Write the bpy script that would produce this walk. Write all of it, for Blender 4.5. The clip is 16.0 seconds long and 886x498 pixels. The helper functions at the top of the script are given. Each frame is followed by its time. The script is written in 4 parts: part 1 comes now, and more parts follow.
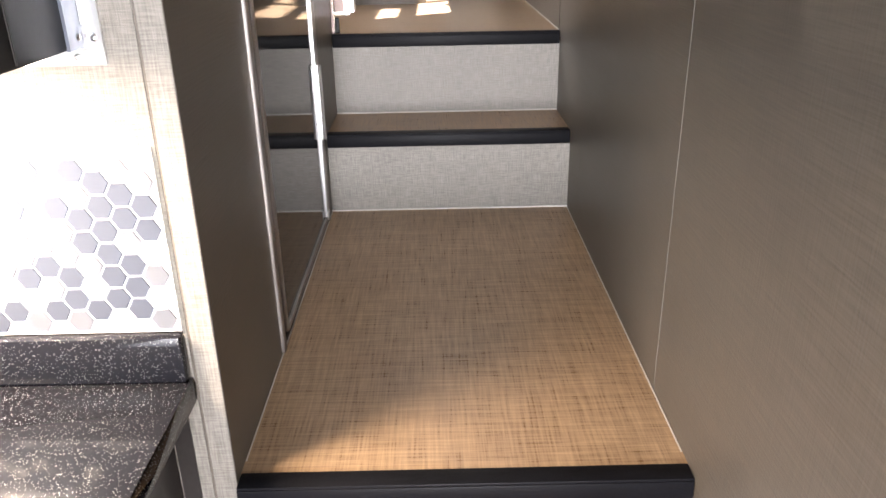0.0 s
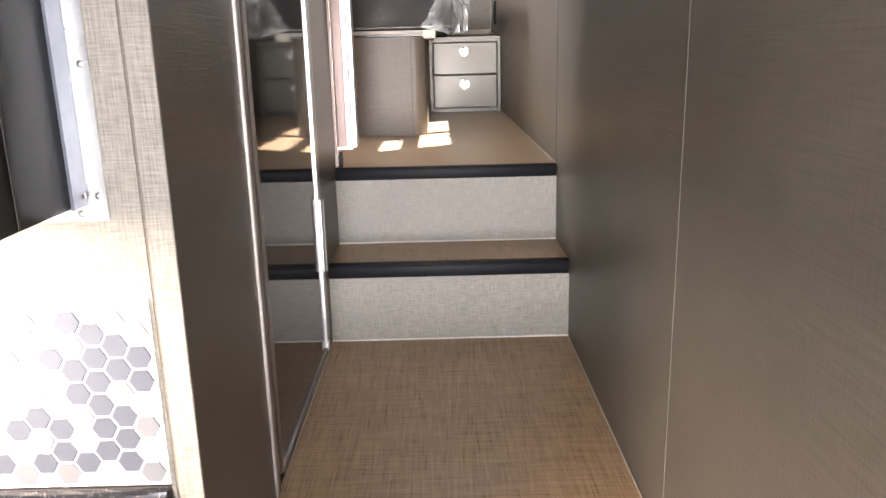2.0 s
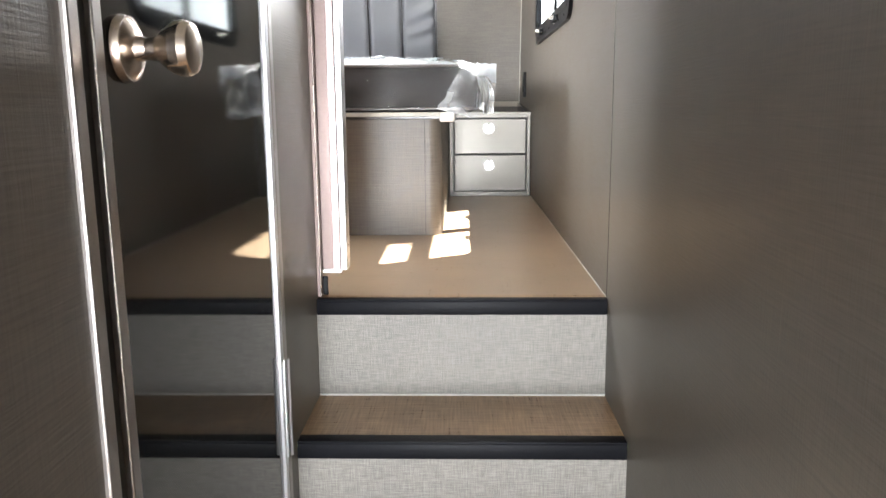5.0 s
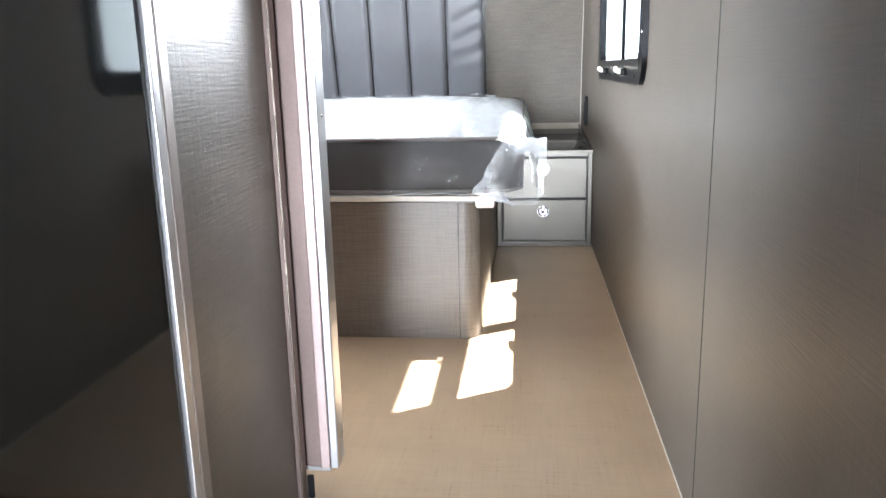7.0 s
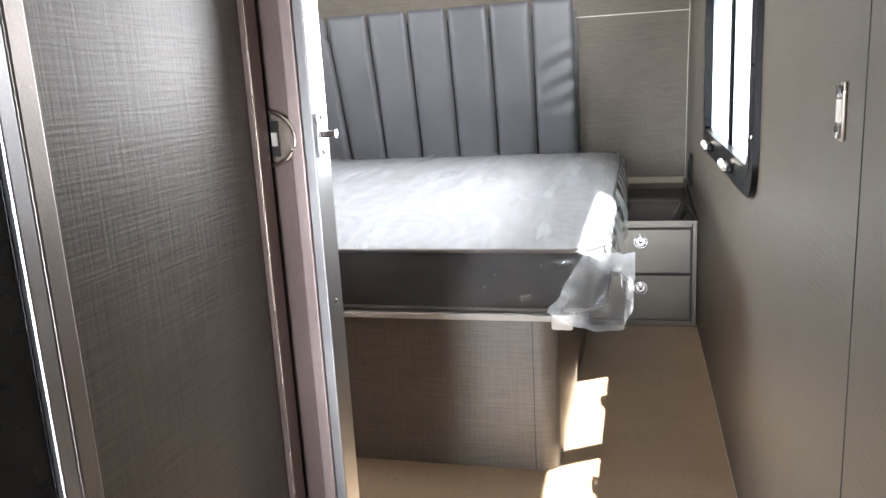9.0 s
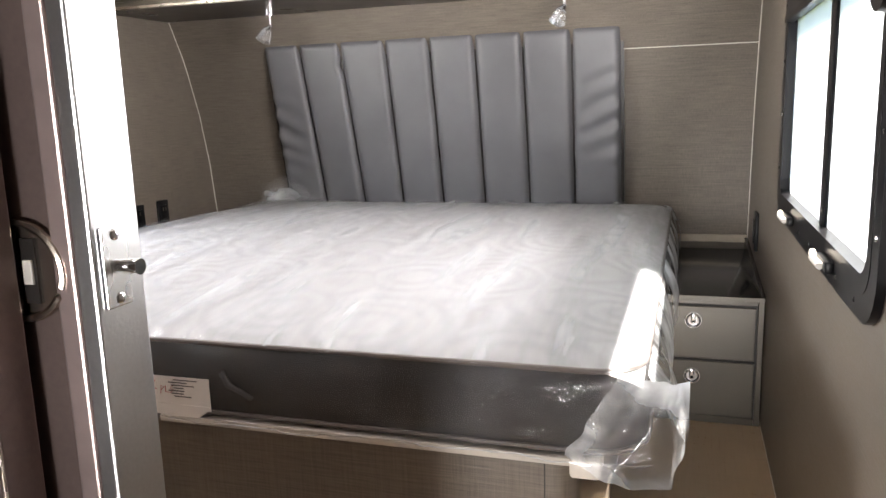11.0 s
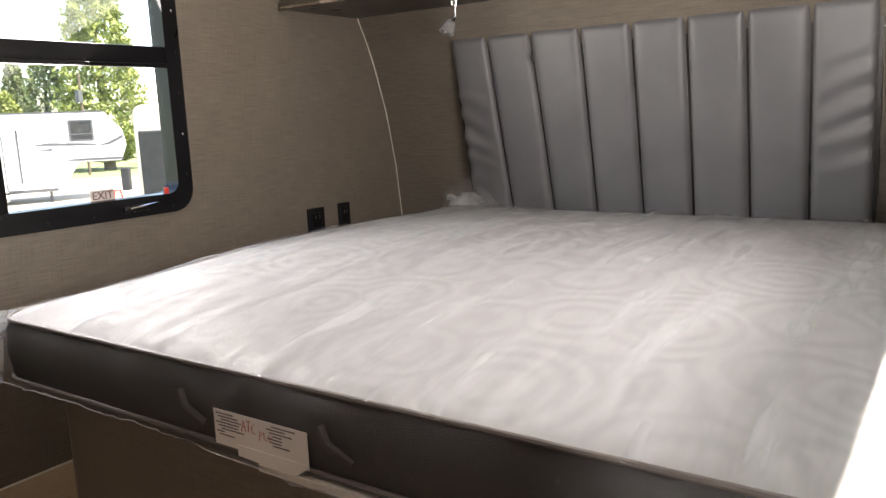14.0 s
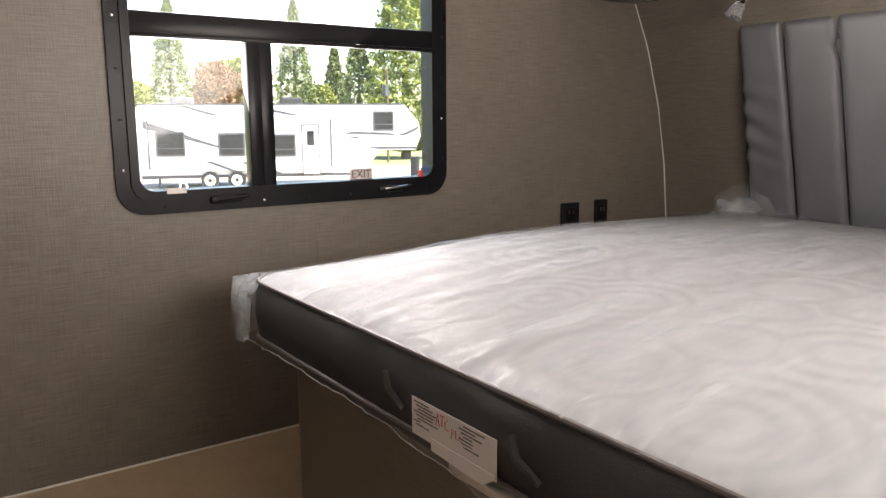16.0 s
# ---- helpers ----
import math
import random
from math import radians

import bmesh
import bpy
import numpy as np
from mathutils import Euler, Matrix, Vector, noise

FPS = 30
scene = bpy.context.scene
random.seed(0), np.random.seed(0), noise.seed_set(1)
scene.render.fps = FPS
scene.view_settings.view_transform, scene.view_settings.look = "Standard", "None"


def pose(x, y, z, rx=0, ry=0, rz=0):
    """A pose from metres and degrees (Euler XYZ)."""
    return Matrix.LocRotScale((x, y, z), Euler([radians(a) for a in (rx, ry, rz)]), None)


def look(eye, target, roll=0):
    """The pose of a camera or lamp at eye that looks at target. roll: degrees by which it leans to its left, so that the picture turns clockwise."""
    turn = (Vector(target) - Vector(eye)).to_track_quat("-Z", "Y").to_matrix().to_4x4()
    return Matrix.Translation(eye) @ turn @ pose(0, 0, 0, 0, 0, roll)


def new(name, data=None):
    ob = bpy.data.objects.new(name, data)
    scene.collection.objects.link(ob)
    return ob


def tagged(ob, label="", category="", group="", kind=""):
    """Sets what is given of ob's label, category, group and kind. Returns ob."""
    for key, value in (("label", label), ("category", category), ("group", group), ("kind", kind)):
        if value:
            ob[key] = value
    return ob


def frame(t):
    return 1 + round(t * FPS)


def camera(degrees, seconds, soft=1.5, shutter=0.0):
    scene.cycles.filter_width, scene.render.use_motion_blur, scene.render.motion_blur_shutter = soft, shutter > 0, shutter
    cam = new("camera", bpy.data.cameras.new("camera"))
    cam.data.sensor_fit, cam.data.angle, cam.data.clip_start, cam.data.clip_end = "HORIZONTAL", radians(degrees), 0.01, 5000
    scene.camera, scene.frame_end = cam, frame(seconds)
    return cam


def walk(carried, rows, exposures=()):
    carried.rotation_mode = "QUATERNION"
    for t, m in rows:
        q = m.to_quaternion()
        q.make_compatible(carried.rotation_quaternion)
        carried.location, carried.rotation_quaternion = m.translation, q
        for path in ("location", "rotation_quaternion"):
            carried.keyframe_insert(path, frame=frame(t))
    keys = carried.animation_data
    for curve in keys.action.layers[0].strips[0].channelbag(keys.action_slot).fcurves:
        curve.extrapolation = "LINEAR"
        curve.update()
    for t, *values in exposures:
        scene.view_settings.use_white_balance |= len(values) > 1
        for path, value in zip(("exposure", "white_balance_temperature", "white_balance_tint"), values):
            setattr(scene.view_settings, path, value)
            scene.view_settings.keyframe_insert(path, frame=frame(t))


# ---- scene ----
cam = camera(60.3, 16.0)
PATH = [
    (0, (0.036, 0.054, 0.985), (0.044, 1.892, 0.195), -1.1),
    (0.5, (0.044, 0.058, 0.994), (0.059, 1.928, 0.284), -1.2),
    (1, (0.047, 0.06, 1.003), (0.062, 1.955, 0.364), -1.5),
    (1.5, (0.048, 0.063, 1.014), (0.059, 1.98, 0.444), -1.4),
    (2, (0.049, 0.066, 1.026), (0.051, 2.001, 0.519), -1.4),
    (2.5, (0.053, 0.083, 1.034), (0.055, 2.03, 0.574), -1.6),
    (3, (0.052, 0.151, 1.038), (0.055, 2.106, 0.615), -1.3),
    (3.5, (0.052, 0.257, 1.049), (0.045, 2.221, 0.672), -0.9),
    (4, (0.038, 0.373, 1.058), (0.017, 2.345, 0.722), -0.9),
    (4.2, (0.043, 0.42, 1.058), (0.017, 2.393, 0.733), -0.9),
    (6.3, (0.117, 1.066, 1.307), (-0.032, 3.007, 0.847), -0.6),
    (6.5, (0.123, 1.121, 1.329), (-0.056, 3.061, 0.878), -1.2),
    (7, (0.128, 1.194, 1.424), (-0.091, 3.128, 0.964), -1.4),
    (7.5, (0.157, 1.313, 1.472), (-0.135, 3.243, 1.034), -1.3),
    (8, (0.172, 1.401, 1.583), (-0.224, 3.307, 1.124), -2.1),
    (8.5, (0.174, 1.437, 1.611), (-0.29, 3.324, 1.137), -2.7),
    (9, (0.181, 1.512, 1.627), (-0.312, 3.402, 1.198), -3.2),
    (9.5, (0.173, 1.626, 1.638), (-0.346, 3.52, 1.26), -3.3),
    (9.7, (0.159, 1.708, 1.651), (-0.362, 3.603, 1.279), -3.2),
    (11.8, (0.181, 2.088, 1.669), (-0.522, 3.925, 1.308), -2.2),
    (12, (0.187, 2.123, 1.667), (-0.545, 3.948, 1.302), -2.7),
    (12.5, (0.178, 2.197, 1.66), (-0.618, 3.994, 1.292), -2.5),
    (13, (0.171, 2.252, 1.654), (-0.688, 4.019, 1.277), -1.8),
    (13.5, (0.159, 2.304, 1.648), (-0.784, 4.027, 1.27), -1.5),
    (14, (0.141, 2.351, 1.665), (-0.972, 3.976, 1.313), -2.3),
    (14.5, (0.142, 2.422, 1.661), (-1.167, 3.9, 1.339), -3.4),
    (15, (0.137, 2.473, 1.645), (-1.304, 3.823, 1.329), -2.7),
    (15.5, (0.125, 2.492, 1.643), (-1.402, 3.744, 1.328), -1.5),
    (16, (0.11, 2.509, 1.629), (-1.505, 3.639, 1.292), -0.3),
]

# ---- light ----
EXPO = [(0.0, 4.1, 6500, 16), (2.5, 4.15, 6700, 16), (4.0, 4.3, 6500, 12), (6.5, 4.7, 5900, 9), (7.5, 4.35, 5800, 9), (8.0, 4.05, 6000, 10), (9.0, 3.85, 6150, 11), (12.0, 3.6, 7000, 15), (13.5, 3.45, 7100, 15), (14.5, 3.05, 7200, 15), (16.0, 3.1, 7200, 16)]
walk(cam, [(t, look(eye, target, roll)) for t, eye, target, roll in PATH], EXPO)

SUN = Vector((0.39, 0.23, 1.0))
world = bpy.data.worlds.new("world")
scene.world = world
world.use_nodes = True
wn = world.node_tree.nodes
sky = wn.new("ShaderNodeTexSky")
sky.sky_type = "NISHITA"
sky.sun_disc = False
sky.sun_elevation = radians(65.6)
sky.sun_rotation = math.atan2(0.39, 0.23)
world.node_tree.links.new(sky.outputs[0], wn["Background"].inputs[0])
wn["Background"].inputs[1].default_value = 0.11
sun = new("sun", bpy.data.lights.new("sun", "SUN"))
sun.data.energy, sun.data.angle, sun.data.color = 3.0, radians(0.6), (1.0, 0.95, 0.87)
sun.matrix_world = look(SUN * 20, (0, 0, 0))


def area_lamp(name, at, target, w, h, watts, colour):
    lamp = new(name, bpy.data.lights.new(name, "AREA"))
    lamp.data.shape, lamp.data.size, lamp.data.size_y = "RECTANGLE", w, h
    lamp.data.energy, lamp.data.color = watts, colour
    lamp.matrix_world = look(at, target)
    return lamp


area_lamp("hood_light", (-0.62, 0.74, 0.848), (-0.62, 0.76, 0.0), 0.30, 0.06, 1.8, (1.0, 0.84, 0.66))
# Unseen source behind, through an assumed doorway; lights risers and bed front.
area_lamp("assumed_rear_daylight", (-0.07, -3.59, 0.65), (-0.07, 0.0, 0.75), 0.8, 1.9, 23.0, (0.96, 0.97, 1.0))
# Unseen source on the left, through a window added to the lower room.
area_lamp("assumed_kitchen_daylight", (-1.99, -1.0, 0.95), (0.0, -1.0, 0.95), 1.5, 0.9, 2.5, (0.92, 0.96, 1.0))
area_lamp("bedroom_window_daylight", (0.335, 3.55, 1.83), (-0.9, 3.45, 2.75), 0.94, 0.76, 5.4, (1.0, 0.97, 0.95))
area_lamp("lot_window_daylight", (-2.003, 3.474, 1.78), (0.2, 2.8, 2.9), 0.90, 0.68, 5.5, (0.98, 0.98, 0.97))


# ---- materials ----
def nodes_of(m):
    return m.node_tree.nodes, m.node_tree.links, m.node_tree.nodes["Principled BSDF"]


def tex(nt, kind, coords, scale, detail=3.0):
    n, l = nt.nodes, nt.links
    mp = n.new("ShaderNodeMapping")
    mp.inputs["Scale"].default_value = scale
    l.new(coords, mp.inputs["Vector"])
    t = n.new(kind)
    l.new(mp.outputs[0], t.inputs["Vector"])
    if kind == "ShaderNodeTexNoise":
        t.inputs["Scale"].default_value = 1.0
        t.inputs["Detail"].default_value = detail
    return t


def mixed(nt, fac, a, b, mode="MIX"):
    mx = nt.nodes.new("ShaderNodeMix")
    mx.data_type, mx.blend_type = "RGBA", mode
    for socket, value in ((mx.inputs["Factor"], fac), (mx.inputs[6], a), (mx.inputs[7], b)):
        if hasattr(value, "links"):
            nt.links.new(value, socket)
        elif isinstance(value, (int, float)):
            socket.default_value = value
        else:
            socket.default_value = (*value, 1)
    return mx.outputs[2]


def ramp(nt, socket, lo, hi):
    r = nt.nodes.new("ShaderNodeMapRange")
    r.inputs[1].default_value, r.inputs[2].default_value = lo, hi
    nt.links.new(socket, r.inputs[0])
    return r.outputs[0]


def plain(name, colour, rough=0.5, metal=0.0, vary=0.12, grain=60.0, bump=0.1, rough_vary=0.1, ior=1.5, spec=0.5):
    """A surface with two scales of slight variation, a little relief and uneven gloss."""
    m = bpy.data.materials.new(name)
    m.use_nodes = True
    n, l, p = nodes_of(m)
    nt = m.node_tree
    co = n.new("ShaderNodeTexCoord").outputs["Object"]
    big = tex(nt, "ShaderNodeTexNoise", co, (5, 5, 5))
    fine = tex(nt, "ShaderNodeTexNoise", co, (grain, grain, grain))
    dark = tuple(c * (1 - vary) for c in colour)
    light = tuple(min(1, c * (1 + vary)) for c in colour)
    c1 = mixed(nt, ramp(nt, big.outputs[0], 0.3, 0.7), dark, light)
    c2 = mixed(nt, ramp(nt, fine.outputs[0], 0.3, 0.7), tuple(1 - vary for _ in range(3)), (1, 1, 1))
    l.new(mixed(nt, 1.0, c1, c2, "MULTIPLY"), p.inputs["Base Color"])
    rr = n.new("ShaderNodeMapRange")
    rr.inputs[3].default_value, rr.inputs[4].default_value = max(0.02, rough - rough_vary), min(1, rough + rough_vary)
    l.new(big.outputs[0], rr.inputs[0])
    l.new(rr.outputs[0], p.inputs["Roughness"])
    p.inputs["Metallic"].default_value = metal
    p.inputs["IOR"].default_value = ior
    p.inputs["Specular IOR Level"].default_value = spec
    if bump:
        b = n.new("ShaderNodeBump")
        b.inputs["Strength"].default_value, b.inputs["Distance"].default_value = bump, 0.002
        l.new(fine.outputs[0], b.inputs["Height"])
        l.new(b.outputs[0], p.inputs["Normal"])
    return m


def linen(name, dark, light, along, across, rough, bump=0.25, contrast=1.0, spec=0.5, upright=1.0):
    """Printed linen weave: two crossed sets of fine threads, blotches and a woven relief."""
    m = bpy.data.materials.new(name)
    m.use_nodes = True
    n, l, p = nodes_of(m)
    nt = m.node_tree
    co = n.new("ShaderNodeTexCoord").outputs["Object"]
    a = tex(nt, "ShaderNodeTexNoise", co, along, 4.0)
    b = tex(nt, "ShaderNodeTexNoise", co, across, 4.0)
    blot = tex(nt, "ShaderNodeTexNoise", co, (7, 7, 7), 4.0)
    both = n.new("ShaderNodeMath")
    both.operation = "MULTIPLY_ADD"
    l.new(a.outputs[0], both.inputs[0])
    both.inputs[1].default_value = upright
    l.new(b.outputs[0], both.inputs[2])
    w, mid = 0.26 / contrast, 0.5 + 0.5 * upright
    f = ramp(nt, both.outputs[0], mid - w, mid + w)
    c = mixed(nt, f, dark, light)
    c = mixed(nt, 1.0, c, mixed(nt, ramp(nt, blot.outputs[0], 0.25, 0.75), (0.86, 0.86, 0.87), (1, 1, 1)), "MULTIPLY")
    l.new(c, p.inputs["Base Color"])
    rr = n.new("ShaderNodeMapRange")
    rr.inputs[3].default_value, rr.inputs[4].default_value = rough - 0.08, rough + 0.10
    l.new(f, rr.inputs[0])
    l.new(rr.outputs[0], p.inputs["Roughness"])
    p.inputs["Specular IOR Level"].default_value = spec
    bp = n.new("ShaderNodeBump")
    bp.inputs["Strength"].default_value, bp.inputs["Distance"].default_value = bump, 0.0012
    l.new(both.outputs[0], bp.inputs["Height"])
    l.new(bp.outputs[0], p.inputs["Normal"])
    return m


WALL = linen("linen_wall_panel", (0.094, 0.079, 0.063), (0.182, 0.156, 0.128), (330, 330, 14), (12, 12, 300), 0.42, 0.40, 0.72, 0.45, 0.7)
# Linen like WALL's, its paler tone standing for the front light it gets.
RISER = linen("front_lit_linen", (0.165, 0.150, 0.127), (0.305, 0.280, 0.243), (480, 480, 30), (34, 34, 480), 0.45, 0.4)
FLOOR = linen("woven_vinyl_floor", (0.225, 0.137, 0.072), (0.51, 0.345, 0.200), (11, 260, 50), (260, 11, 50), 0.34, 0.2, 0.82)
# Same vinyl as FLOOR, paler and flatter to imitate daylight sheen in the bedroom.
FLOORSHEEN = linen("sheen_toned_vinyl_floor", (0.285, 0.202, 0.127), (0.41, 0.300, 0.196), (11, 260, 50), (260, 11, 50), 0.30, 0.15, 0.34, 0.6)
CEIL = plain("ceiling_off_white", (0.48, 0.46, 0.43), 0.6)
NOSE = plain("black_rubber_nosing", (0.008, 0.008, 0.010), 0.48, 0, 0.2, 200, 0.2, 0.08, 1.4, 0.15)
ALU = plain("brushed_aluminium", (0.78, 0.78, 0.79), 0.28, 1.0, 0.06, 300, 0.05)
CHROME = plain("chrome", (0.85, 0.85, 0.86), 0.10, 1.0, 0.03, 40, 0.0, 0.04)
NICKEL = plain("satin_nickel", (0.60, 0.52, 0.45), 0.26, 1.0, 0.05, 300, 0.03)
BRONZE = plain("bronze_anodised_trim", (0.21, 0.155, 0.14), 0.42, 0.6, 0.10, 200, 0.08)
GLOSS = plain("black_gloss_laminate", (0.016, 0.017, 0.017), 0.055, 0, 0.15, 30, 0.0, 0.025, 1.5, 0.38)
DARKLAM = plain("dark_laminate", (0.030, 0.026, 0.024), 0.30, 0, 0.2, 120, 0.06)
SATIN = plain("pewter_satin_laminate", (0.088, 0.077, 0.060), 0.32, 0.3, 0.08, 220, 0.05)
BLACKTOP = plain("polished_black_top", (0.015, 0.014, 0.014), 0.13, 0, 0.2, 90, 0.02, 0.05)
BLACKMETAL = plain("black_window_metal", (0.007, 0.007, 0.008), 0.30, 0, 0.2, 150, 0.05, 0.06, 1.4, 0.22)
BLACKPLASTIC = plain("black_plastic", (0.010, 0.010, 0.011), 0.36, 0, 0.2, 150, 0.05, 0.06, 1.4, 0.25)
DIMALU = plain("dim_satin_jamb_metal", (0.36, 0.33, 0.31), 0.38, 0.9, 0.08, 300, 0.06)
# Aluminium at a mid grey, between DIMALU and ALU.
MIDALU = plain("mid_grey_aluminium", (0.56, 0.56, 0.57), 0.34, 1.0, 0.08, 300, 0.06)
SEAL = plain("white_sealant", (0.66, 0.63, 0.57), 0.5)
DARKSEAM = plain("dark_joint", (0.025, 0.022, 0.020), 0.6)
CREAM = plain("cream_plastic", (0.66, 0.63, 0.57), 0.4)
LEATHER = plain("grey_vinyl_leather", (0.124, 0.125, 0.133), 0.38, 0, 0.10, 420, 0.22)
TICKING = plain("mattress_side_knit", (0.024, 0.021, 0.020), 0.7, 0, 0.3, 420, 0.5)
PIPING = plain("dark_piping", (0.10, 0.085, 0.08), 0.5)
PAPER = plain("label_paper", (0.72, 0.70, 0.68), 0.6, 0, 0.05)
INK = plain("grey_print", (0.10, 0.10, 0.11), 0.6)
REDINK = plain("red_marker", (0.42, 0.05, 0.06), 0.6)
WOODEDGE = plain("pale_wood_edge", (0.46, 0.43, 0.38), 0.5, 0, 0.12, 90, 0.15)
STEELDARK = plain("dark_steel_hood", (0.012, 0.011, 0.011), 0.55, 0.0, 0.15, 60, 0.05, 0.06, 1.4, 0.08)
RED = plain("red_plastic", (0.65, 0.05, 0.03), 0.4)
CUPGLASS = plain("clear_lamp_glass", (0.9, 0.9, 0.9), 0.04, 0, 0.0, 30, 0.0, 0.02)
CUPGLASS.node_tree.nodes["Principled BSDF"].inputs["Transmission Weight"].default_value = 0.85

# speckled solid-surface counter
COUNTER = plain("black_speckled_counter", (0.010, 0.010, 0.012), 0.07, 0, 0.2, 90, 0.0, 0.03, 1.4, 0.15)
n, l, p = nodes_of(COUNTER)
vor = tex(COUNTER.node_tree, "ShaderNodeTexVoronoi", n.new("ShaderNodeTexCoord").outputs["Object"], (115, 115, 115))
speck = ramp(COUNTER.node_tree, vor.outputs["Distance"], 0.26, 0.16)
rnd = n.new("ShaderNodeSeparateColor")
l.new(vor.outputs["Color"], rnd.inputs[0])
keep = n.new("ShaderNodeMath")
keep.operation = "MULTIPLY"
l.new(speck, keep.inputs[0])
l.new(ramp(COUNTER.node_tree, rnd.outputs[0], 0.62, 0.80), keep.inputs[1])
l.new(mixed(COUNTER.node_tree, keep.outputs[0], (0.012, 0.012, 0.015), (0.62, 0.62, 0.62)), p.inputs["Base Color"])

# hexagon tiles, each of its own shade of brushed steel
HEX = plain("brushed_steel_tile", (0.62, 0.62, 0.64), 0.30, 0.75, 0.05, 200, 0.03)
n, l, p = nodes_of(HEX)
info = n.new("ShaderNodeObjectInfo")
shade = n.new("ShaderNodeValToRGB")
shade.color_ramp.interpolation = "CONSTANT"
shade.color_ramp.elements[0].color = (0.20, 0.22, 0.27, 1)
shade.color_ramp.elements[1].position, shade.color_ramp.elements[1].color = 0.55, (0.36, 0.37, 0.40, 1)
e = shade.color_ramp.elements.new(0.78)
e.color = (0.85, 0.84, 0.83, 1)
l.new(info.outputs["Random"], shade.inputs[0])
l.new(shade.outputs[0], p.inputs["Base Color"])

# quilted white cover with ring and wave stitching, greyed against the strong window lamps
QUILT = plain("quilted_white_cover_greyed", (0.38, 0.37, 0.38), 0.8, 0, 0.03, 300, 0.15, 0.1, 1.4, 0.08)
n, l, p = nodes_of(QUILT)
co = n.new("ShaderNodeTexCoord").outputs["Object"]
cell = tex(QUILT.node_tree, "ShaderNodeTexVoronoi", co, (0.8, 0.8, 0.01))
wob = tex(QUILT.node_tree, "ShaderNodeTexNoise", co, (6, 6, 6))
sm = n.new("ShaderNodeMath")
sm.operation = "MULTIPLY_ADD"
l.new(cell.outputs["Distance"], sm.inputs[0])
sm.inputs[1].default_value = 36.0
l.new(wob.outputs[0], sm.inputs[2])
sn = n.new("ShaderNodeMath")
sn.operation = "SINE"
l.new(sm.outputs[0], sn.inputs[0])
ringy = ramp(QUILT.node_tree, sn.outputs[0], -1.0, 0.6)
bq = n.new("ShaderNodeBump")
bq.inputs["Strength"].default_value, bq.inputs["Distance"].default_value = 0.28, 0.003
l.new(ringy, bq.inputs["Height"])
l.new(bq.outputs[0], p.inputs["Normal"])
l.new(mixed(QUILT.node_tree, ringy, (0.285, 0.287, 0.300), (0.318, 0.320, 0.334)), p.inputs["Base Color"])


def film(name, clear, stretch=(5, 22, 14), turn=-0.7, crisp=0.8, fine=0.12, sheen=0.035, facets=0.0):
    """Thin polythene: mostly clear, with milky creases and a sharp sheen."""
    m = bpy.data.materials.new(name)
    m.use_nodes = True
    n, l, p = nodes_of(m)
    nt = m.node_tree
    co = n.new("ShaderNodeTexCoord").outputs["Object"]
    a = tex(nt, "ShaderNodeTexNoise", co, stretch, 6.0)
    a.inputs["Vector"].links[0].from_node.inputs["Rotation"].default_value = (0, 0, turn)
    b = tex(nt, "ShaderNodeTexNoise", co, (60, 45, 60), 4.0)
    p.inputs["Base Color"].default_value = (0.72, 0.75, 0.78, 1)
    p.inputs["Roughness"].default_value = 0.36
    p.inputs["Specular IOR Level"].default_value = 0.12
    bp = n.new("ShaderNodeBump")
    bp.inputs["Strength"].default_value, bp.inputs["Distance"].default_value = crisp, 0.010
    add = n.new("ShaderNodeMath")
    add.operation = "MULTIPLY_ADD"
    l.new(b.outputs[0], add.inputs[0])
    add.inputs[1].default_value = fine
    l.new(a.outputs[0], add.inputs[2])
    fold = tex(nt, "ShaderNodeTexVoronoi", co, (11, 3.2, 6))
    crumple = n.new("ShaderNodeMath")
    crumple.operation = "MULTIPLY_ADD"
    l.new(fold.outputs["Distance"], crumple.inputs[0])
    crumple.inputs[1].default_value = facets
    l.new(add.outputs[0], crumple.inputs[2])
    l.new(crumple.outputs[0], bp.inputs["Height"])
    l.new(bp.outputs[0], p.inputs["Normal"])
    tr = n.new("ShaderNodeBsdfTransparent")
    tl = n.new("ShaderNodeBsdfTranslucent")
    tl.inputs[0].default_value = (0.82, 0.86, 0.88, 1)
    s1 = n.new("ShaderNodeMixShader")
    s1.inputs[0].default_value = 0.35
    l.new(p.outputs[0], s1.inputs[1])
    l.new(tl.outputs[0], s1.inputs[2])
    gl = n.new("ShaderNodeBsdfGlossy")
    gl.inputs["Roughness"].default_value = 0.06
    l.new(bp.outputs[0], gl.inputs["Normal"])
    s0 = n.new("ShaderNodeMixShader")
    s0.inputs[0].default_value = sheen
    l.new(tr.outputs[0], s0.inputs[1])
    l.new(gl.outputs[0], s0.inputs[2])
    s2 = n.new("ShaderNodeMixShader")
    fac = n.new("ShaderNodeMapRange")
    fac.inputs[1].default_value, fac.inputs[2].default_value = 0.40, 0.68
    fac.inputs[3].default_value, fac.inputs[4].default_value = (1 - clear) * 0.12, (1 - clear) * 2.3
    l.new(a.outputs[0], fac.inputs[0])
    l.new(fac.outputs[0], s2.inputs[0])
    l.new(s0.outputs[0], s2.inputs[1])
    l.new(s1.outputs[0], s2.inputs[2])
    l.new(s2.outputs[0], n["Material Output"].inputs[0])
    return m


FILM = film("clear_polythene", 0.974, fine=0.04, sheen=0.014)
TOPFILM = film("creased_polythene", 0.84, (17, 2.2, 6), 0.12, 1.0, 0.07, 0.022, 0.5)
MILKY = film("milky_polythene", 0.42)
CLOUDY = film("cloudy_polythene", 0.56, (4, 9, 6), 0.5, 0.35, 0.03)
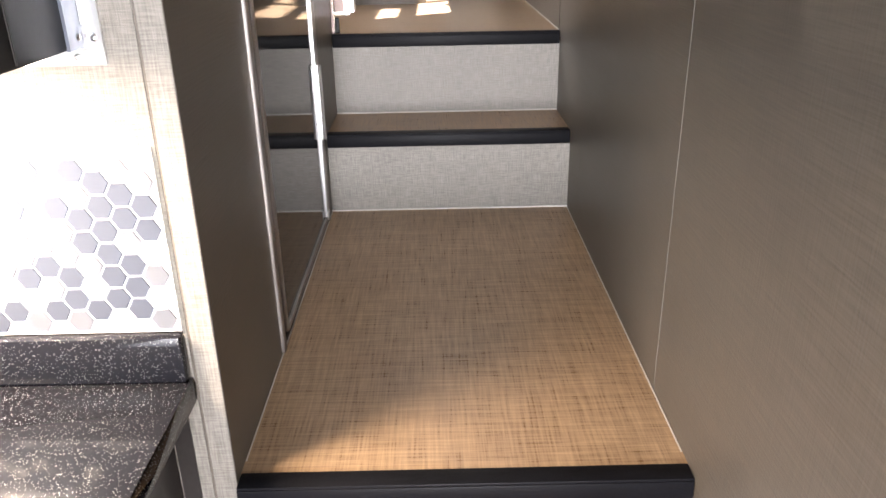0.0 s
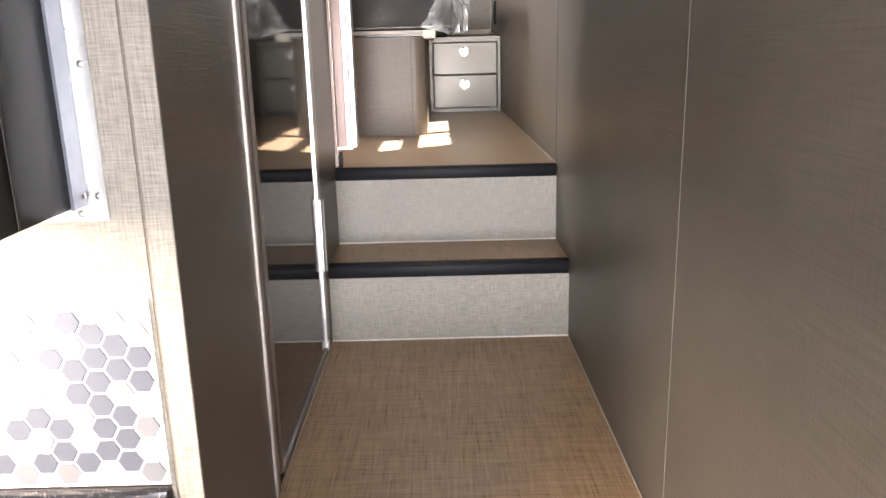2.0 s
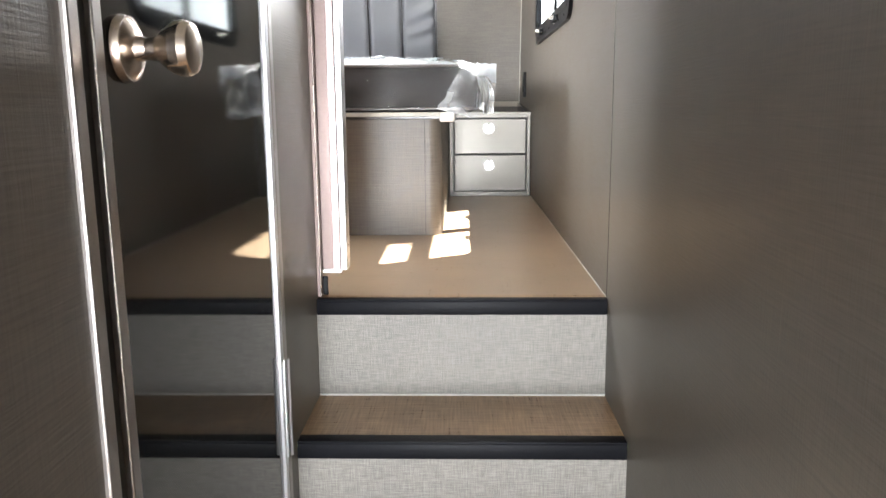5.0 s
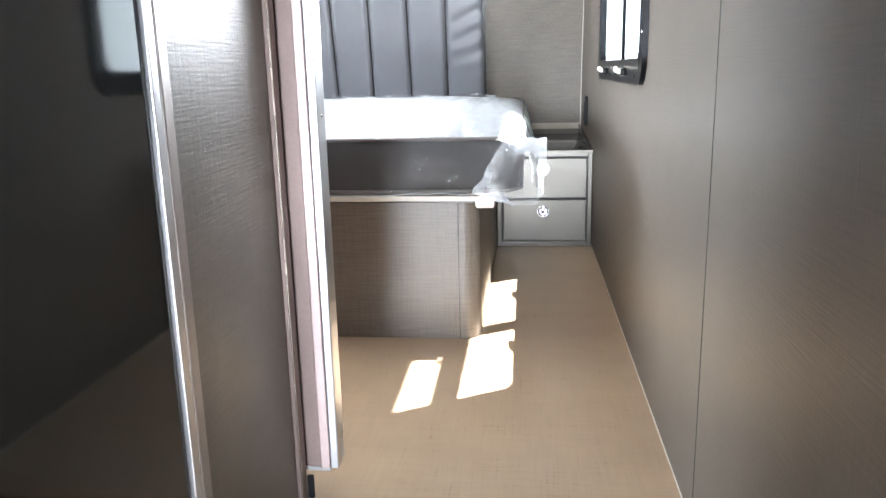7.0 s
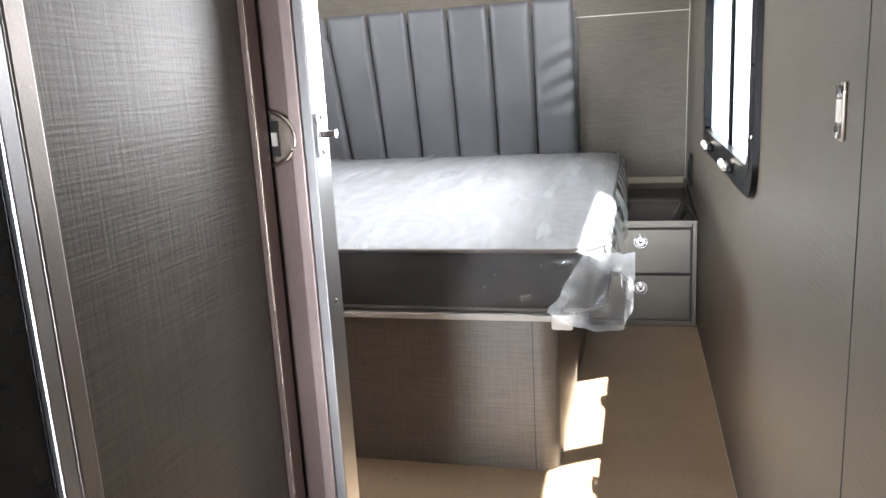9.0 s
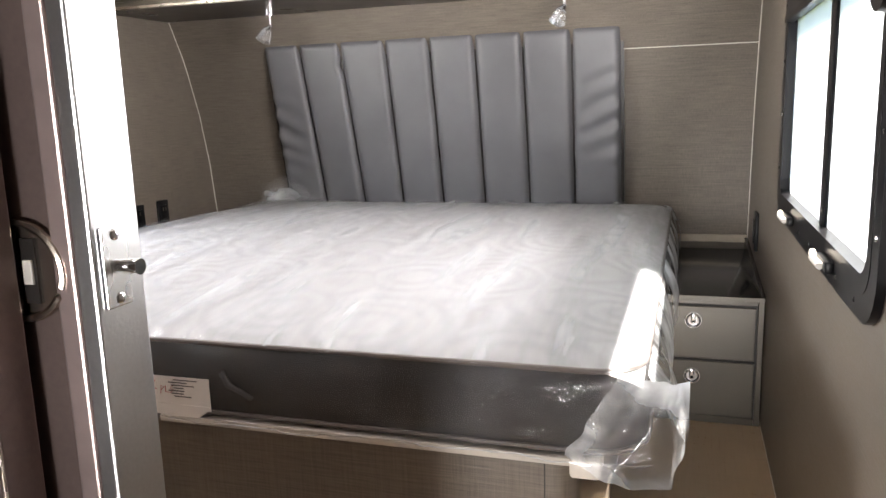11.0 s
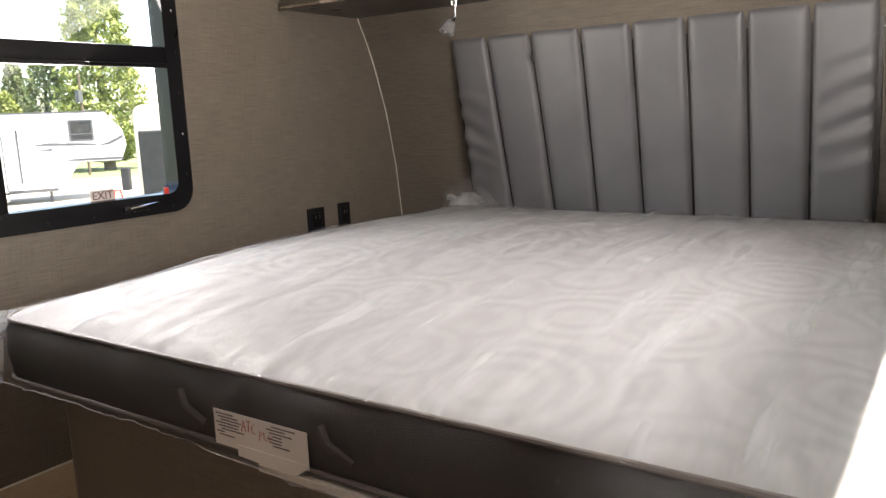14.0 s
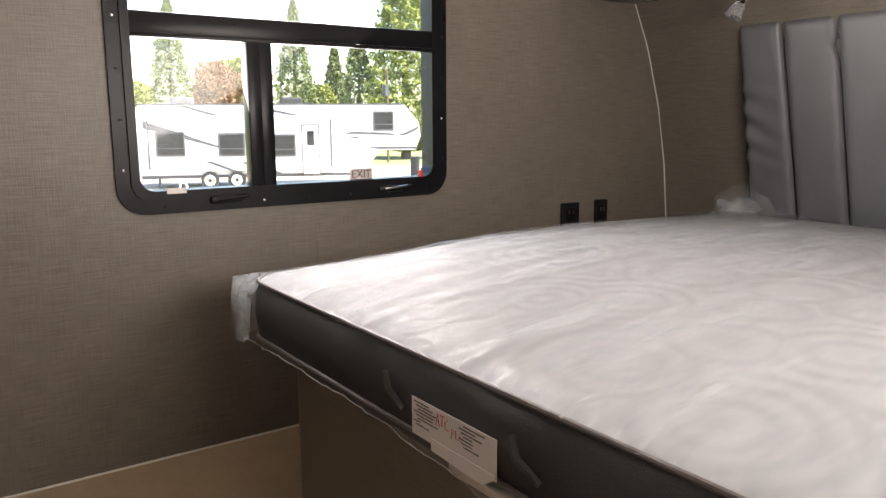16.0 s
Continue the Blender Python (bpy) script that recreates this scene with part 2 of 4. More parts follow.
HALFCLEAR = film("half_clear_polythene", 0.72, (4, 9, 6), 0.5, 0.35, 0.03)


# Last two arguments: a whitish share imitating glare through the pane, and its colour.
def glass(name, tint, veil, veil_colour=(0.9, 0.9, 0.88)):
    m = bpy.data.materials.new(name)
    m.use_nodes = True
    n, l, p = nodes_of(m)
    tr = n.new("ShaderNodeBsdfTransparent")
    tr.inputs[0].default_value = (*tint, 1)
    gl = n.new("ShaderNodeBsdfGlossy")
    gl.inputs["Roughness"].default_value = 0.02
    fr = n.new("ShaderNodeFresnel")
    fr.inputs[0].default_value = 1.12
    s = n.new("ShaderNodeMixShader")
    l.new(fr.outputs[0], s.inputs[0])
    l.new(tr.outputs[0], s.inputs[1])
    l.new(gl.outputs[0], s.inputs[2])
    veil_bsdf = n.new("ShaderNodeBsdfTranslucent")
    veil_bsdf.inputs[0].default_value = (*veil_colour, 1)
    s2 = n.new("ShaderNodeMixShader")
    s2.inputs[0].default_value = veil
    l.new(s.outputs[0], s2.inputs[1])
    l.new(veil_bsdf.outputs[0], s2.inputs[2])
    l.new(s2.outputs[0], n["Material Output"].inputs[0])
    return m


GLASS = glass("window_glass", (0.93, 0.95, 0.94), 0.008)
# Almost all whitish share, so the pane reads bright as if overexposed.
WHITENEDGLASS = glass("whitened_window_glass", (0.93, 0.95, 0.94), 0.93, (0.42, 0.44, 0.45))
# outdoors
GROUND = plain("gravel_and_grass", (0.17, 0.20, 0.07), 0.9, 0, 0.25, 3, 0.0)
GRAVEL = plain("pale_gravel", (0.38, 0.33, 0.26), 0.9, 0, 0.2, 8, 0.0)
WHITEGEL = plain("white_trailer_skin", (0.62, 0.62, 0.62), 0.35, 0, 0.04, 20, 0.0)
GREYGEL = plain("grey_trailer_graphic", (0.07, 0.07, 0.075), 0.4)
TINTED = plain("tinted_window", (0.035, 0.035, 0.035), 0.2, 0, 0.15, 4, 0.0, 0.05, 1.4, 0.15)
TYRE = plain("tyre_rubber", (0.02, 0.02, 0.02), 0.8)
BEIGE = plain("beige_coach_skin", (0.55, 0.50, 0.40), 0.4)
BARK = plain("bark", (0.12, 0.09, 0.06), 0.9, 0, 0.3, 20, 0.3)


def leaf(name, a, b):
    m = bpy.data.materials.new(name)
    m.use_nodes = True
    n, l, p = nodes_of(m)
    geo = n.new("ShaderNodeNewGeometry")
    l.new(mixed(m.node_tree, geo.outputs["Random Per Island"], a, b), p.inputs["Base Color"])
    p.inputs["Roughness"].default_value = 0.7
    return m


SPRUCE = leaf("spruce_needles", (0.09, 0.12, 0.045), (0.18, 0.21, 0.08))
GREEN = leaf("spring_leaves", (0.125, 0.155, 0.030), (0.23, 0.265, 0.060))
RUSSET = leaf("russet_leaves", (0.16, 0.09, 0.045), (0.28, 0.17, 0.09))


# ---- building helpers ----
ORG = {}


def thing(name, at, label, category, group="", kind=""):
    ob = new(name)
    ob.empty_display_size = 0.05
    ob.location = at
    ORG[ob.name] = Vector(at)
    return tagged(ob, label, category, group, kind)


def mesh_of(name, bm, m, smooth=False):
    bmesh.ops.recalc_face_normals(bm, faces=bm.faces)
    me = bpy.data.meshes.new(name)
    bm.to_mesh(me)
    bm.free()
    me.materials.append(m)
    if smooth:
        me.polygons.foreach_set("use_smooth", [True] * len(me.polygons))
        me.set_sharp_from_angle(angle=radians(38))
    return me


def part(name, bm, m, parent, label="", smooth=False):
    org = ORG.get(parent.name, Vector((0, 0, 0)))
    bmesh.ops.translate(bm, verts=bm.verts, vec=-org)
    ob = new(name, mesh_of(name, bm, m, smooth))
    ob.parent = parent
    ORG[ob.name] = org
    if label:
        ob["label"] = label
    return ob


def solid(name, bm, m, label, category, kind="", group="", smooth=False):
    ob = new(name, mesh_of(name, bm, m, smooth))
    return tagged(ob, label, category, group, kind)


def box(bm, x0, x1, y0, y1, z0, z1, bev=0.0, seg=2):
    made = bmesh.ops.create_cube(bm, size=1.0, matrix=Matrix.LocRotScale(((x0 + x1) / 2, (y0 + y1) / 2, (z0 + z1) / 2), None, (x1 - x0, y1 - y0, z1 - z0)))
    if bev:
        edges = {e for v in made["verts"] for e in v.link_edges}
        bmesh.ops.bevel(bm, geom=list(edges), offset=bev, segments=seg, affect="EDGES", profile=0.5)
    return bm


def B(*a, bev=0.0, seg=2):
    return box(bmesh.new(), *a, bev=bev, seg=seg)


def cyl(bm, p0, p1, r0, r1=None, n=20):
    p0, p1 = Vector(p0), Vector(p1)
    d = p1 - p0
    m = Matrix.Translation((p0 + p1) / 2) @ d.to_track_quat("Z", "Y").to_matrix().to_4x4()
    bmesh.ops.create_cone(bm, cap_ends=True, segments=n, radius1=r0, radius2=r0 if r1 is None else r1, depth=d.length, matrix=m)
    return bm


def tube(bm, pts, r, closed=False, n=8):
    pts = [Vector(q) for q in pts]
    rings = []
    for i, q in enumerate(pts):
        a = pts[i - 1] if (i or closed) else q
        b = pts[(i + 1) % len(pts)] if (i < len(pts) - 1 or closed) else q
        t = (b - a).normalized()
        u = t.cross(Vector((0, 0, 1)) if abs(t.z) < 0.9 else Vector((1, 0, 0))).normalized()
        v = t.cross(u)
        rings.append([bm.verts.new(q + r * (math.cos(2 * math.pi * k / n) * u + math.sin(2 * math.pi * k / n) * v)) for k in range(n)])
    for i in range(len(rings) - (0 if closed else 1)):
        a, b = rings[i], rings[(i + 1) % len(rings)]
        for k in range(n):
            bm.faces.new((a[k], a[(k + 1) % n], b[(k + 1) % n], b[k]))
    if not closed:
        bm.faces.new(rings[0])
        bm.faces.new(rings[-1])
    return bm


def loop_rr(a0, a1, b0, b1, r, n=7):
    """A rounded rectangle, anticlockwise."""
    out = []
    for ca, cb, s in ((a1 - r, b0 + r, -90), (a1 - r, b1 - r, 0), (a0 + r, b1 - r, 90), (a0 + r, b0 + r, 180)):
        for k in range(n):
            t = radians(s + 90 * k / (n - 1))
            out.append((ca + r * math.cos(t), cb + r * math.sin(t)))
    return out


def ring(bm, outer, inner, x0, x1):
    """A frame in the y-z plane between two loops of equal length, from x0 to x1."""
    vs = [[bm.verts.new((x, a, b)) for a, b in lp] for lp in (outer, inner) for x in (x0, x1)]
    k = len(outer)
    for i in range(k):
        j = (i + 1) % k
        o0, o1, i0, i1 = vs
        bm.faces.new((o0[i], o0[j], i0[j], i0[i]))
        bm.faces.new((o1[i], i1[i], i1[j], o1[j]))
        bm.faces.new((o0[i], o1[i], o1[j], o0[j]))
        bm.faces.new((i0[i], i0[j], i1[j], i1[i]))
    return bm


def prism(bm, pts, y0, y1):
    """A polygon in the x-z plane, drawn out from y0 to y1."""
    a = [bm.verts.new((x, y0, z)) for x, z in pts]
    b = [bm.verts.new((x, y1, z)) for x, z in pts]
    bm.faces.new(a)
    bm.faces.new(b[::-1])
    for i in range(len(pts)):
        j = (i + 1) % len(pts)
        bm.faces.new((a[i], b[i], b[j], a[j]))
    return bm


def screen(bm, at, r, axis):
    """A domed screw or rivet head."""
    m = Matrix.Translation(at) @ Matrix.Diagonal((*(0.45 if k == axis else 1.0 for k in range(3)), 1))
    bmesh.ops.create_uvsphere(bm, u_segments=10, v_segments=6, radius=r, matrix=m)
    return bm

# ---- structure ----
L, R, WL = -0.265, 0.397, -2.0          # hall left face, right wall face, left outer wall face
MAIN, LAND, STEP, TOP, CEILZ = -0.44, 0.24, 0.457, 0.686, 2.45
YB = -3.6                                # back end of the main room


def wall_x(name, x0, x1, y0, y1, z0, z1, holes, label):
    """A wall across x with rectangular openings (y0, y1, z0, z1), side by side along y."""
    bm = bmesh.new()
    y = y0
    for a, b, c, d in holes:
        box(bm, x0, x1, y, a, z0, z1)
        box(bm, x0, x1, a, b, z0, c)
        box(bm, x0, x1, a, b, d, z1)
        y = b
    box(bm, x0, x1, y, y1, z0, z1)
    return solid(name, bm, WALL, label, "wall", "structure")


RW = (3.0, 4.10, 1.375, 2.30)            # right window: y, z extents of its frame
LWN = (2.948, 3.994, 1.380, 2.19)        # left window
hole_r = (RW[0] + 0.03, RW[1] - 0.03, RW[2] + 0.03, RW[3] - 0.03)
hole_l = (LWN[0] + 0.03, LWN[1] - 0.03, LWN[2] + 0.03, LWN[3] - 0.03)
wall_x("wall_right", R, R + 0.05, YB, 5.3, MAIN - 0.1, CEILZ, [hole_r], "taupe linen-embossed wall panel with a window opening")
wall_x("wall_left", WL - 0.05, WL, YB, 5.3, MAIN - 0.1, CEILZ, [(-1.75, -0.25, 0.50, 1.40), hole_l], "taupe linen-embossed wall panel with a window opening")
# Rear wall is out of view; its doorway is assumed, for the rear lamp.
bm = bmesh.new()
box(bm, WL - 0.05, -0.50, YB - 0.05, YB, MAIN - 0.1, CEILZ)
box(bm, 0.36, R + 0.05, YB - 0.05, YB, MAIN - 0.1, CEILZ)
box(bm, -0.50, 0.36, YB - 0.05, YB, 1.62, CEILZ)
box(bm, -0.50, 0.36, YB - 0.05, YB, MAIN - 0.1, MAIN)
solid("wall_rear", bm, WALL, "unseen taupe linen rear wall with an assumed doorway", "wall", "structure")
solid("ceiling", B(WL - 0.05, R + 0.05, 2.36, 5.3, CEILZ, CEILZ + 0.05), CEIL, "plain off-white flat ceiling panel", "ceiling", "structure")
# Out of view; split off and toned taupe to weaken bounce light in the hall.
solid("ceiling_hall", B(WL - 0.05, R + 0.05, YB - 0.05, 2.3595, CEILZ, CEILZ + 0.05), plain("toned_down_ceiling", (0.30, 0.27, 0.23), 0.6), "unseen ceiling over the stairs, toned taupe to cut bounce light", "ceiling", "structure")
# Out of view; added to stop daylight leaking under the bathroom door.
solid("floor_bathroom", B(WL, L - 0.036, 0.976, 2.345, LAND - 0.04, LAND - 0.002), FLOOR, "unseen tan vinyl floor behind the closed door, blocks light", "floor", "structure")
solid("floor_main", B(WL, R, YB, 0.935, MAIN - 0.05, MAIN), FLOOR, "tan woven vinyl floor of the lower room", "floor", "structure")

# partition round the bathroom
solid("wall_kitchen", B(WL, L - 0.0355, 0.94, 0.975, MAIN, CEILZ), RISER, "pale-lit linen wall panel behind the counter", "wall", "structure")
bm = bmesh.new()
box(bm, L - 0.035, L, 0.9405, 1.30, MAIN, CEILZ)
box(bm, L - 0.035, L, 1.30, 2.015, 2.19, CEILZ)
box(bm, L - 0.035, L, 2.015, 2.345, LAND - 0.02, CEILZ)
# Threshold, added to close the same leak.
box(bm, L - 0.036, L - 0.0005, 1.2995, 2.0155, LAND - 0.06, LAND + 0.0006)
solid("wall_hall", bm, WALL, "dark taupe linen wall panel beside the stairs", "wall", "structure")
solid("wall_bedroom", B(WL, L, 2.3455, 2.376, TOP, CEILZ), WALL, "taupe linen partition beside the sliding door", "wall", "structure")
solid("wall_shower", B(WL, L - 0.036, 1.98, 2.02, LAND, CEILZ), WALL, "plain inner bathroom partition", "wall", "structure")

# front wall, curving in towards the top
prof = [(5.185, TOP), (5.175, 1.10), (5.150, 1.223), (5.125, 1.436), (5.075, 1.668), (5.010, 1.86), (4.985, 1.923), (4.910, 2.071), (4.80, 2.25), (4.66, CEILZ)]
bm = bmesh.new()
front = [[bm.verts.new((x, y, z)) for y, z in prof] for x in (WL, R)]
rear = [[bm.verts.new((x, y + 0.05, z)) for y, z in prof] for x in (WL, R)]
for i in range(len(prof) - 1):
    bm.faces.new((front[0][i], front[1][i], front[1][i + 1], front[0][i + 1]))
    bm.faces.new((rear[0][i], rear[0][i + 1], rear[1][i + 1], rear[1][i]))
for s in (0, 1):
    for i in range(len(prof) - 1):
        bm.faces.new((front[s][i], front[s][i + 1], rear[s][i + 1], rear[s][i]))
bm.faces.new((front[0][0], rear[0][0], rear[1][0], front[1][0]))
bm.faces.new((front[0][-1], front[1][-1], rear[1][-1], rear[0][-1]))
solid("wall_front", bm, WALL, "taupe linen front wall curving inwards at the top", "wall", "structure", smooth=True)


def seal_line(pts, r=0.0022, m=SEAL, label="thin white sealant bead in a wall joint"):
    return solid("trim", tube(bmesh.new(), pts, r, n=6), m, label, "trim", "structure")


def prof_y(z):
    for (ya, za), (yb, zb) in zip(prof, prof[1:]):
        if za <= z <= zb:
            return ya + (yb - ya) * (z - za) / (zb - za)


for x in (WL + 0.001, R - 0.001):
    seal_line([(x, y - 0.002, z) for y, z in prof])
seal_line([(-0.08, prof_y(1.865) - 0.001, 1.865), (R, prof_y(1.865) - 0.001, 1.865)])
seal_line([(R, 1.157, LAND), (R, 1.157, CEILZ)], 0.0007, plain("grey_sealant", (0.16, 0.147, 0.13), 0.5), "thin grey sealant bead in a wall joint")
seal_line([(R, 2.345, TOP), (R, 2.345, CEILZ)], 0.0011, DARKSEAM, "dark narrow joint between two wall panels")
seal_line([(WL, 3.515, TOP), (WL, 3.515, 1.378)], 0.0012, WALL, "faint taupe joint between two wall panels")
seal_line([(WL, 4.505, 1.1), (WL, 4.505, 2.05)], 0.0010, WALL, "faint taupe joint between two wall panels")
seal_line([(R, 2.345, TOP + 0.002), (R, 5.18, TOP + 0.002)], 0.0016)
seal_line([(WL, 2.376, TOP + 0.002), (WL, 5.18, TOP + 0.002)], 0.0035)


# stairs: each a tread, a riser and a rubber nosing
def stair(name, y0, y1, z, drop, label, x0=L, x1=R, w=0.033):
    t = thing(name, (x0, y0, z - drop), label, "stair", kind="structure")
    part("tread", B(x0, x1, y0 + w + 0.001, y1, z - 0.02, z), FLOOR, t)
    part("riser", B(x0, x1, y0 + 0.004, y0 + 0.024, z - drop, z - 0.021), RISER, t)
    bm = bmesh.new()
    box(bm, x0 + 0.001, x1 - 0.001, y0 - 0.002, y0 + w, z - 0.003, z + 0.003, bev=0.0025)
    box(bm, x0 + 0.001, x1 - 0.001, y0 - 0.004, y0 + 0.0035, z - 0.034, z - 0.001, bev=0.003)
    part("nosing", bm, NOSE, t, "black rubber stair nosing", smooth=True)
    return t


stair("landing", 0.928, 2.085, LAND, 0.227, "tan woven vinyl landing with black nosing")
stair("stair_step", 2.074, 2.335, STEP, 0.217, "tan woven vinyl step with grey linen riser")
top = stair("floor_bedroom", 2.326, 2.376, TOP, 0.229, "tan woven vinyl bedroom floor edged with black nosing", w=0.018)
part("floor_sheet", B(WL, R, 2.3765, 5.18, TOP - 0.05, TOP - 0.0005), FLOORSHEEN, top)
stair("stair_step", 0.68, 0.932, 0.013, 0.227, "tan woven vinyl lower step with grey riser")
stair("stair_step", 0.43, 0.69, -0.2135, 0.2265, "tan woven vinyl lower step with grey riser")
for x in (L + 0.002, R - 0.002):
    seal_line([(x, 0.99, LAND + 0.001), (x, 2.072, LAND + 0.001)], 0.0013)
seal_line([(L, 2.073, LAND + 0.002), (R, 2.073, LAND + 0.002)], 0.0025)
seal_line([(L, 2.328, STEP + 0.002), (R, 2.328, STEP + 0.002)], 0.0025)


# ---- windows ----
def window(name, x, inward, ext, bar, mull, label, pane=GLASS, slim=False):
    """A black framed trailer window: one wide pane over two, set in the wall at x; inward is the sign towards the room."""
    y0, y1, z0, z1 = ext
    w = thing(name, (x, (y0 + y1) / 2, z0), label, "window", kind="structure")
    s = inward
    bm = ring(bmesh.new(), loop_rr(y0, y1, z0, z1, 0.075), loop_rr(y0 + 0.042, y1 - 0.042, z0 + 0.042, z1 - 0.042, 0.05), x + s * 0.0005, x + s * 0.012)
    part("outer_frame", bm, BLACKMETAL, w, smooth=True)
    bm = ring(bmesh.new(), loop_rr(y0 + 0.036, y1 - 0.036, z0 + 0.036, z1 - 0.036, 0.05), loop_rr(y0 + 0.058, y1 - 0.062, z0 + 0.062, z1 - 0.06, 0.038), x - s * 0.045, x + s * (0.013 if slim else 0.020))
    part("inner_frame", bm, BLACKMETAL, w, smooth=True)
    a, b = sorted((x - s * 0.03, x + s * 0.016))
    part("cross_bar", B(a, b, y0 + 0.05, y1 - 0.05, bar - 0.030, bar + 0.030, bev=0.005), BLACKMETAL, w, smooth=True)
    part("bar_lip", B(min(x, x + s * 0.022), max(x, x + s * 0.022), y0 + 0.058, y1 - 0.06, bar - 0.036, bar - 0.024, bev=0.003), BLACKMETAL, w, smooth=True)
    if slim:
        a, b = sorted((x - s * 0.022, x - s * 0.002))
    part("mullion", B(a, b, mull - 0.035, mull + 0.005, z0 + 0.05, bar - 0.02, bev=0.005), BLACKMETAL, w, smooth=True)
    part("sash_stile", B(a + 0.004, b - 0.004, mull + 0.003, mull + 0.042, z0 + 0.05, bar - 0.02, bev=0.004), BLACKMETAL, w, smooth=True)
    for c0, c1, d0, d1 in ((y0 + 0.05, mull, z0 + 0.05, bar), (mull, y1 - 0.05, z0 + 0.05, bar), (y0 + 0.05, y1 - 0.05, bar, z1 - 0.05)):
        deep = x - s * (0.010 if slim else 0.024)
        g = part("pane", B(deep - 0.002, deep + 0.002, c0, c1, d0, d1), pane, w)
        g.visible_shadow = False
    k = 0
    spots = [(y0 + 0.02, z0 + 0.12 + 0.13 * i) for i in range(5)] + [(y1 - 0.02, z0 + 0.12 + 0.13 * i) for i in range(5)] + [(y0 + 0.12 + 0.14 * i, z0 + 0.02) for i in range(7)]
    for yy, zz in spots:
        part("screw", screen(bmesh.new(), (x + s * 0.012, yy, zz), 0.0045, 0), BLACKPLASTIC if k % 3 else CHROME, w, smooth=True)
        k += 1
    return w


def sash_latch(w, x, s, y, z, m, lever):
    bm = bmesh.new()
    box(bm, min(x + s * 0.012, x + s * 0.026), max(x + s * 0.012, x + s * 0.026), y - 0.045, y + 0.045, z - 0.010, z + 0.010, bev=0.004)
    latch = part("latch", bm, BLACKPLASTIC, w, smooth=True)
    part("lever", tube(bmesh.new(), [(x + s * 0.030, y - 0.03, z), (x + s * 0.034, y + 0.02, z + 0.004), (x + s * 0.030, y + lever, z + 0.008)], 0.006), m, latch, smooth=True)


win_l = window("window_1", WL, 1, LWN, 1.876, 3.347, "black-framed sliding window looking onto a trailer lot")
sash_latch(win_l, WL, 1, 3.235, 1.41, BLACKPLASTIC, 0.06)
sash_latch(win_l, WL, 1, 3.77, 1.41, CHROME, 0.07)
win_r = window("window_2", R, -1, RW, 1.878, 3.52, "black-framed bright window above the bedside", WHITENEDGLASS, True)
sash_latch(win_r, R, -1, 3.32, 1.405, CREAM, 0.05)
sash_latch(win_r, R, -1, 3.80, 1.405, CREAM, 0.05)
# Out of view; added as the opening for the left lamp.
for nm, x, s, ext in (("window_3", WL, 1, (-1.78, -0.22, 0.47, 1.43)),):
    window(nm, x, s, ext, ext[3] - 0.35, (ext[0] + ext[1]) / 2, "added unseen window for light in the lower room")


def writing(name, text, size, m, matrix, label):
    c = bpy.data.curves.new(name, "FONT")
    c.body, c.size, c.extrude, c.align_x = text, size, 0.0004, "CENTER"
    tmp = bpy.data.objects.new(name, c)
    me = bpy.data.meshes.new_from_object(tmp)
    bpy.data.objects.remove(tmp)
    me.materials.append(m)
    me.transform(matrix)
    bm = bmesh.new()
    bm.from_mesh(me)
    return bm


exit_sticker = thing("exit_sticker", (WL - 0.02, 3.685, 1.445), "small clear window sticker with red EXIT letters", "sticker")
part("backing", B(WL - 0.0215, WL - 0.0205, 3.645, 3.725, 1.442, 1.475), plain("pale_sticker", (0.55, 0.52, 0.50), 0.5), exit_sticker)
part("lettering", writing("lettering", "EXIT", 0.034, plain("maroon_print", (0.10, 0.035, 0.035), 0.5), Matrix.Translation((WL - 0.019, 3.685, 1.447)) @ Euler((radians(90), 0, radians(90))).to_matrix().to_4x4(), ""), plain("maroon_lettering", (0.10, 0.035, 0.035), 0.5), exit_sticker)
tape = thing("window_tape", (WL + 0.002, 3.11, 1.43), "short strip of white tape on the window sill", "tape")
part("strip", B(WL + 0.0205, WL + 0.0215, 3.072, 3.124, 1.434, 1.449), PAPER, tape)
tag = thing("latch_tag", (WL + 0.004, 3.892, 1.44), "small red plastic tag at the window corner", "tag")
part("tab", B(WL + 0.002, WL + 0.010, 3.884, 3.900, 1.437, 1.462, bev=0.003), RED, tag, smooth=True)

# ---- hall: bathroom door, sliding door ----
door = thing("bathroom_door", (L, 1.66, LAND), "closed black high-gloss door with aluminium edging", "door")
part("slab", B(L - 0.030, L - 0.003, 1.372, 1.972, LAND + 0.022, 2.16, bev=0.002), GLOSS, door)
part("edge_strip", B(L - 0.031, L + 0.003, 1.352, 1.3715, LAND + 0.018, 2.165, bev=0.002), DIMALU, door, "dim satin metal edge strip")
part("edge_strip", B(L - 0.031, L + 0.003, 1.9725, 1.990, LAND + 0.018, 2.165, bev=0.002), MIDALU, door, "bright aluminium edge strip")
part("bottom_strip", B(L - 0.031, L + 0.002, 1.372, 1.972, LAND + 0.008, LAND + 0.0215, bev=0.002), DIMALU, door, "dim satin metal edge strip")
hinge = part("hinge", tube(bmesh.new(), [(L + 0.010, 1.992, 0.47), (L + 0.010, 1.992, 0.66)], 0.0032), MIDALU, door, "long butt hinge", smooth=True)
part("hinge_leaf", B(L + 0.003, L + 0.0055, 1.982, 1.991, 0.47, 0.66), MIDALU, hinge)
part("foot_catch", B(L + 0.001, L + 0.007, 1.972, 1.990, 0.252, 0.278, bev=0.002), ALU, door)
bm = bmesh.new()
KZ, KY = 1.178, 1.425
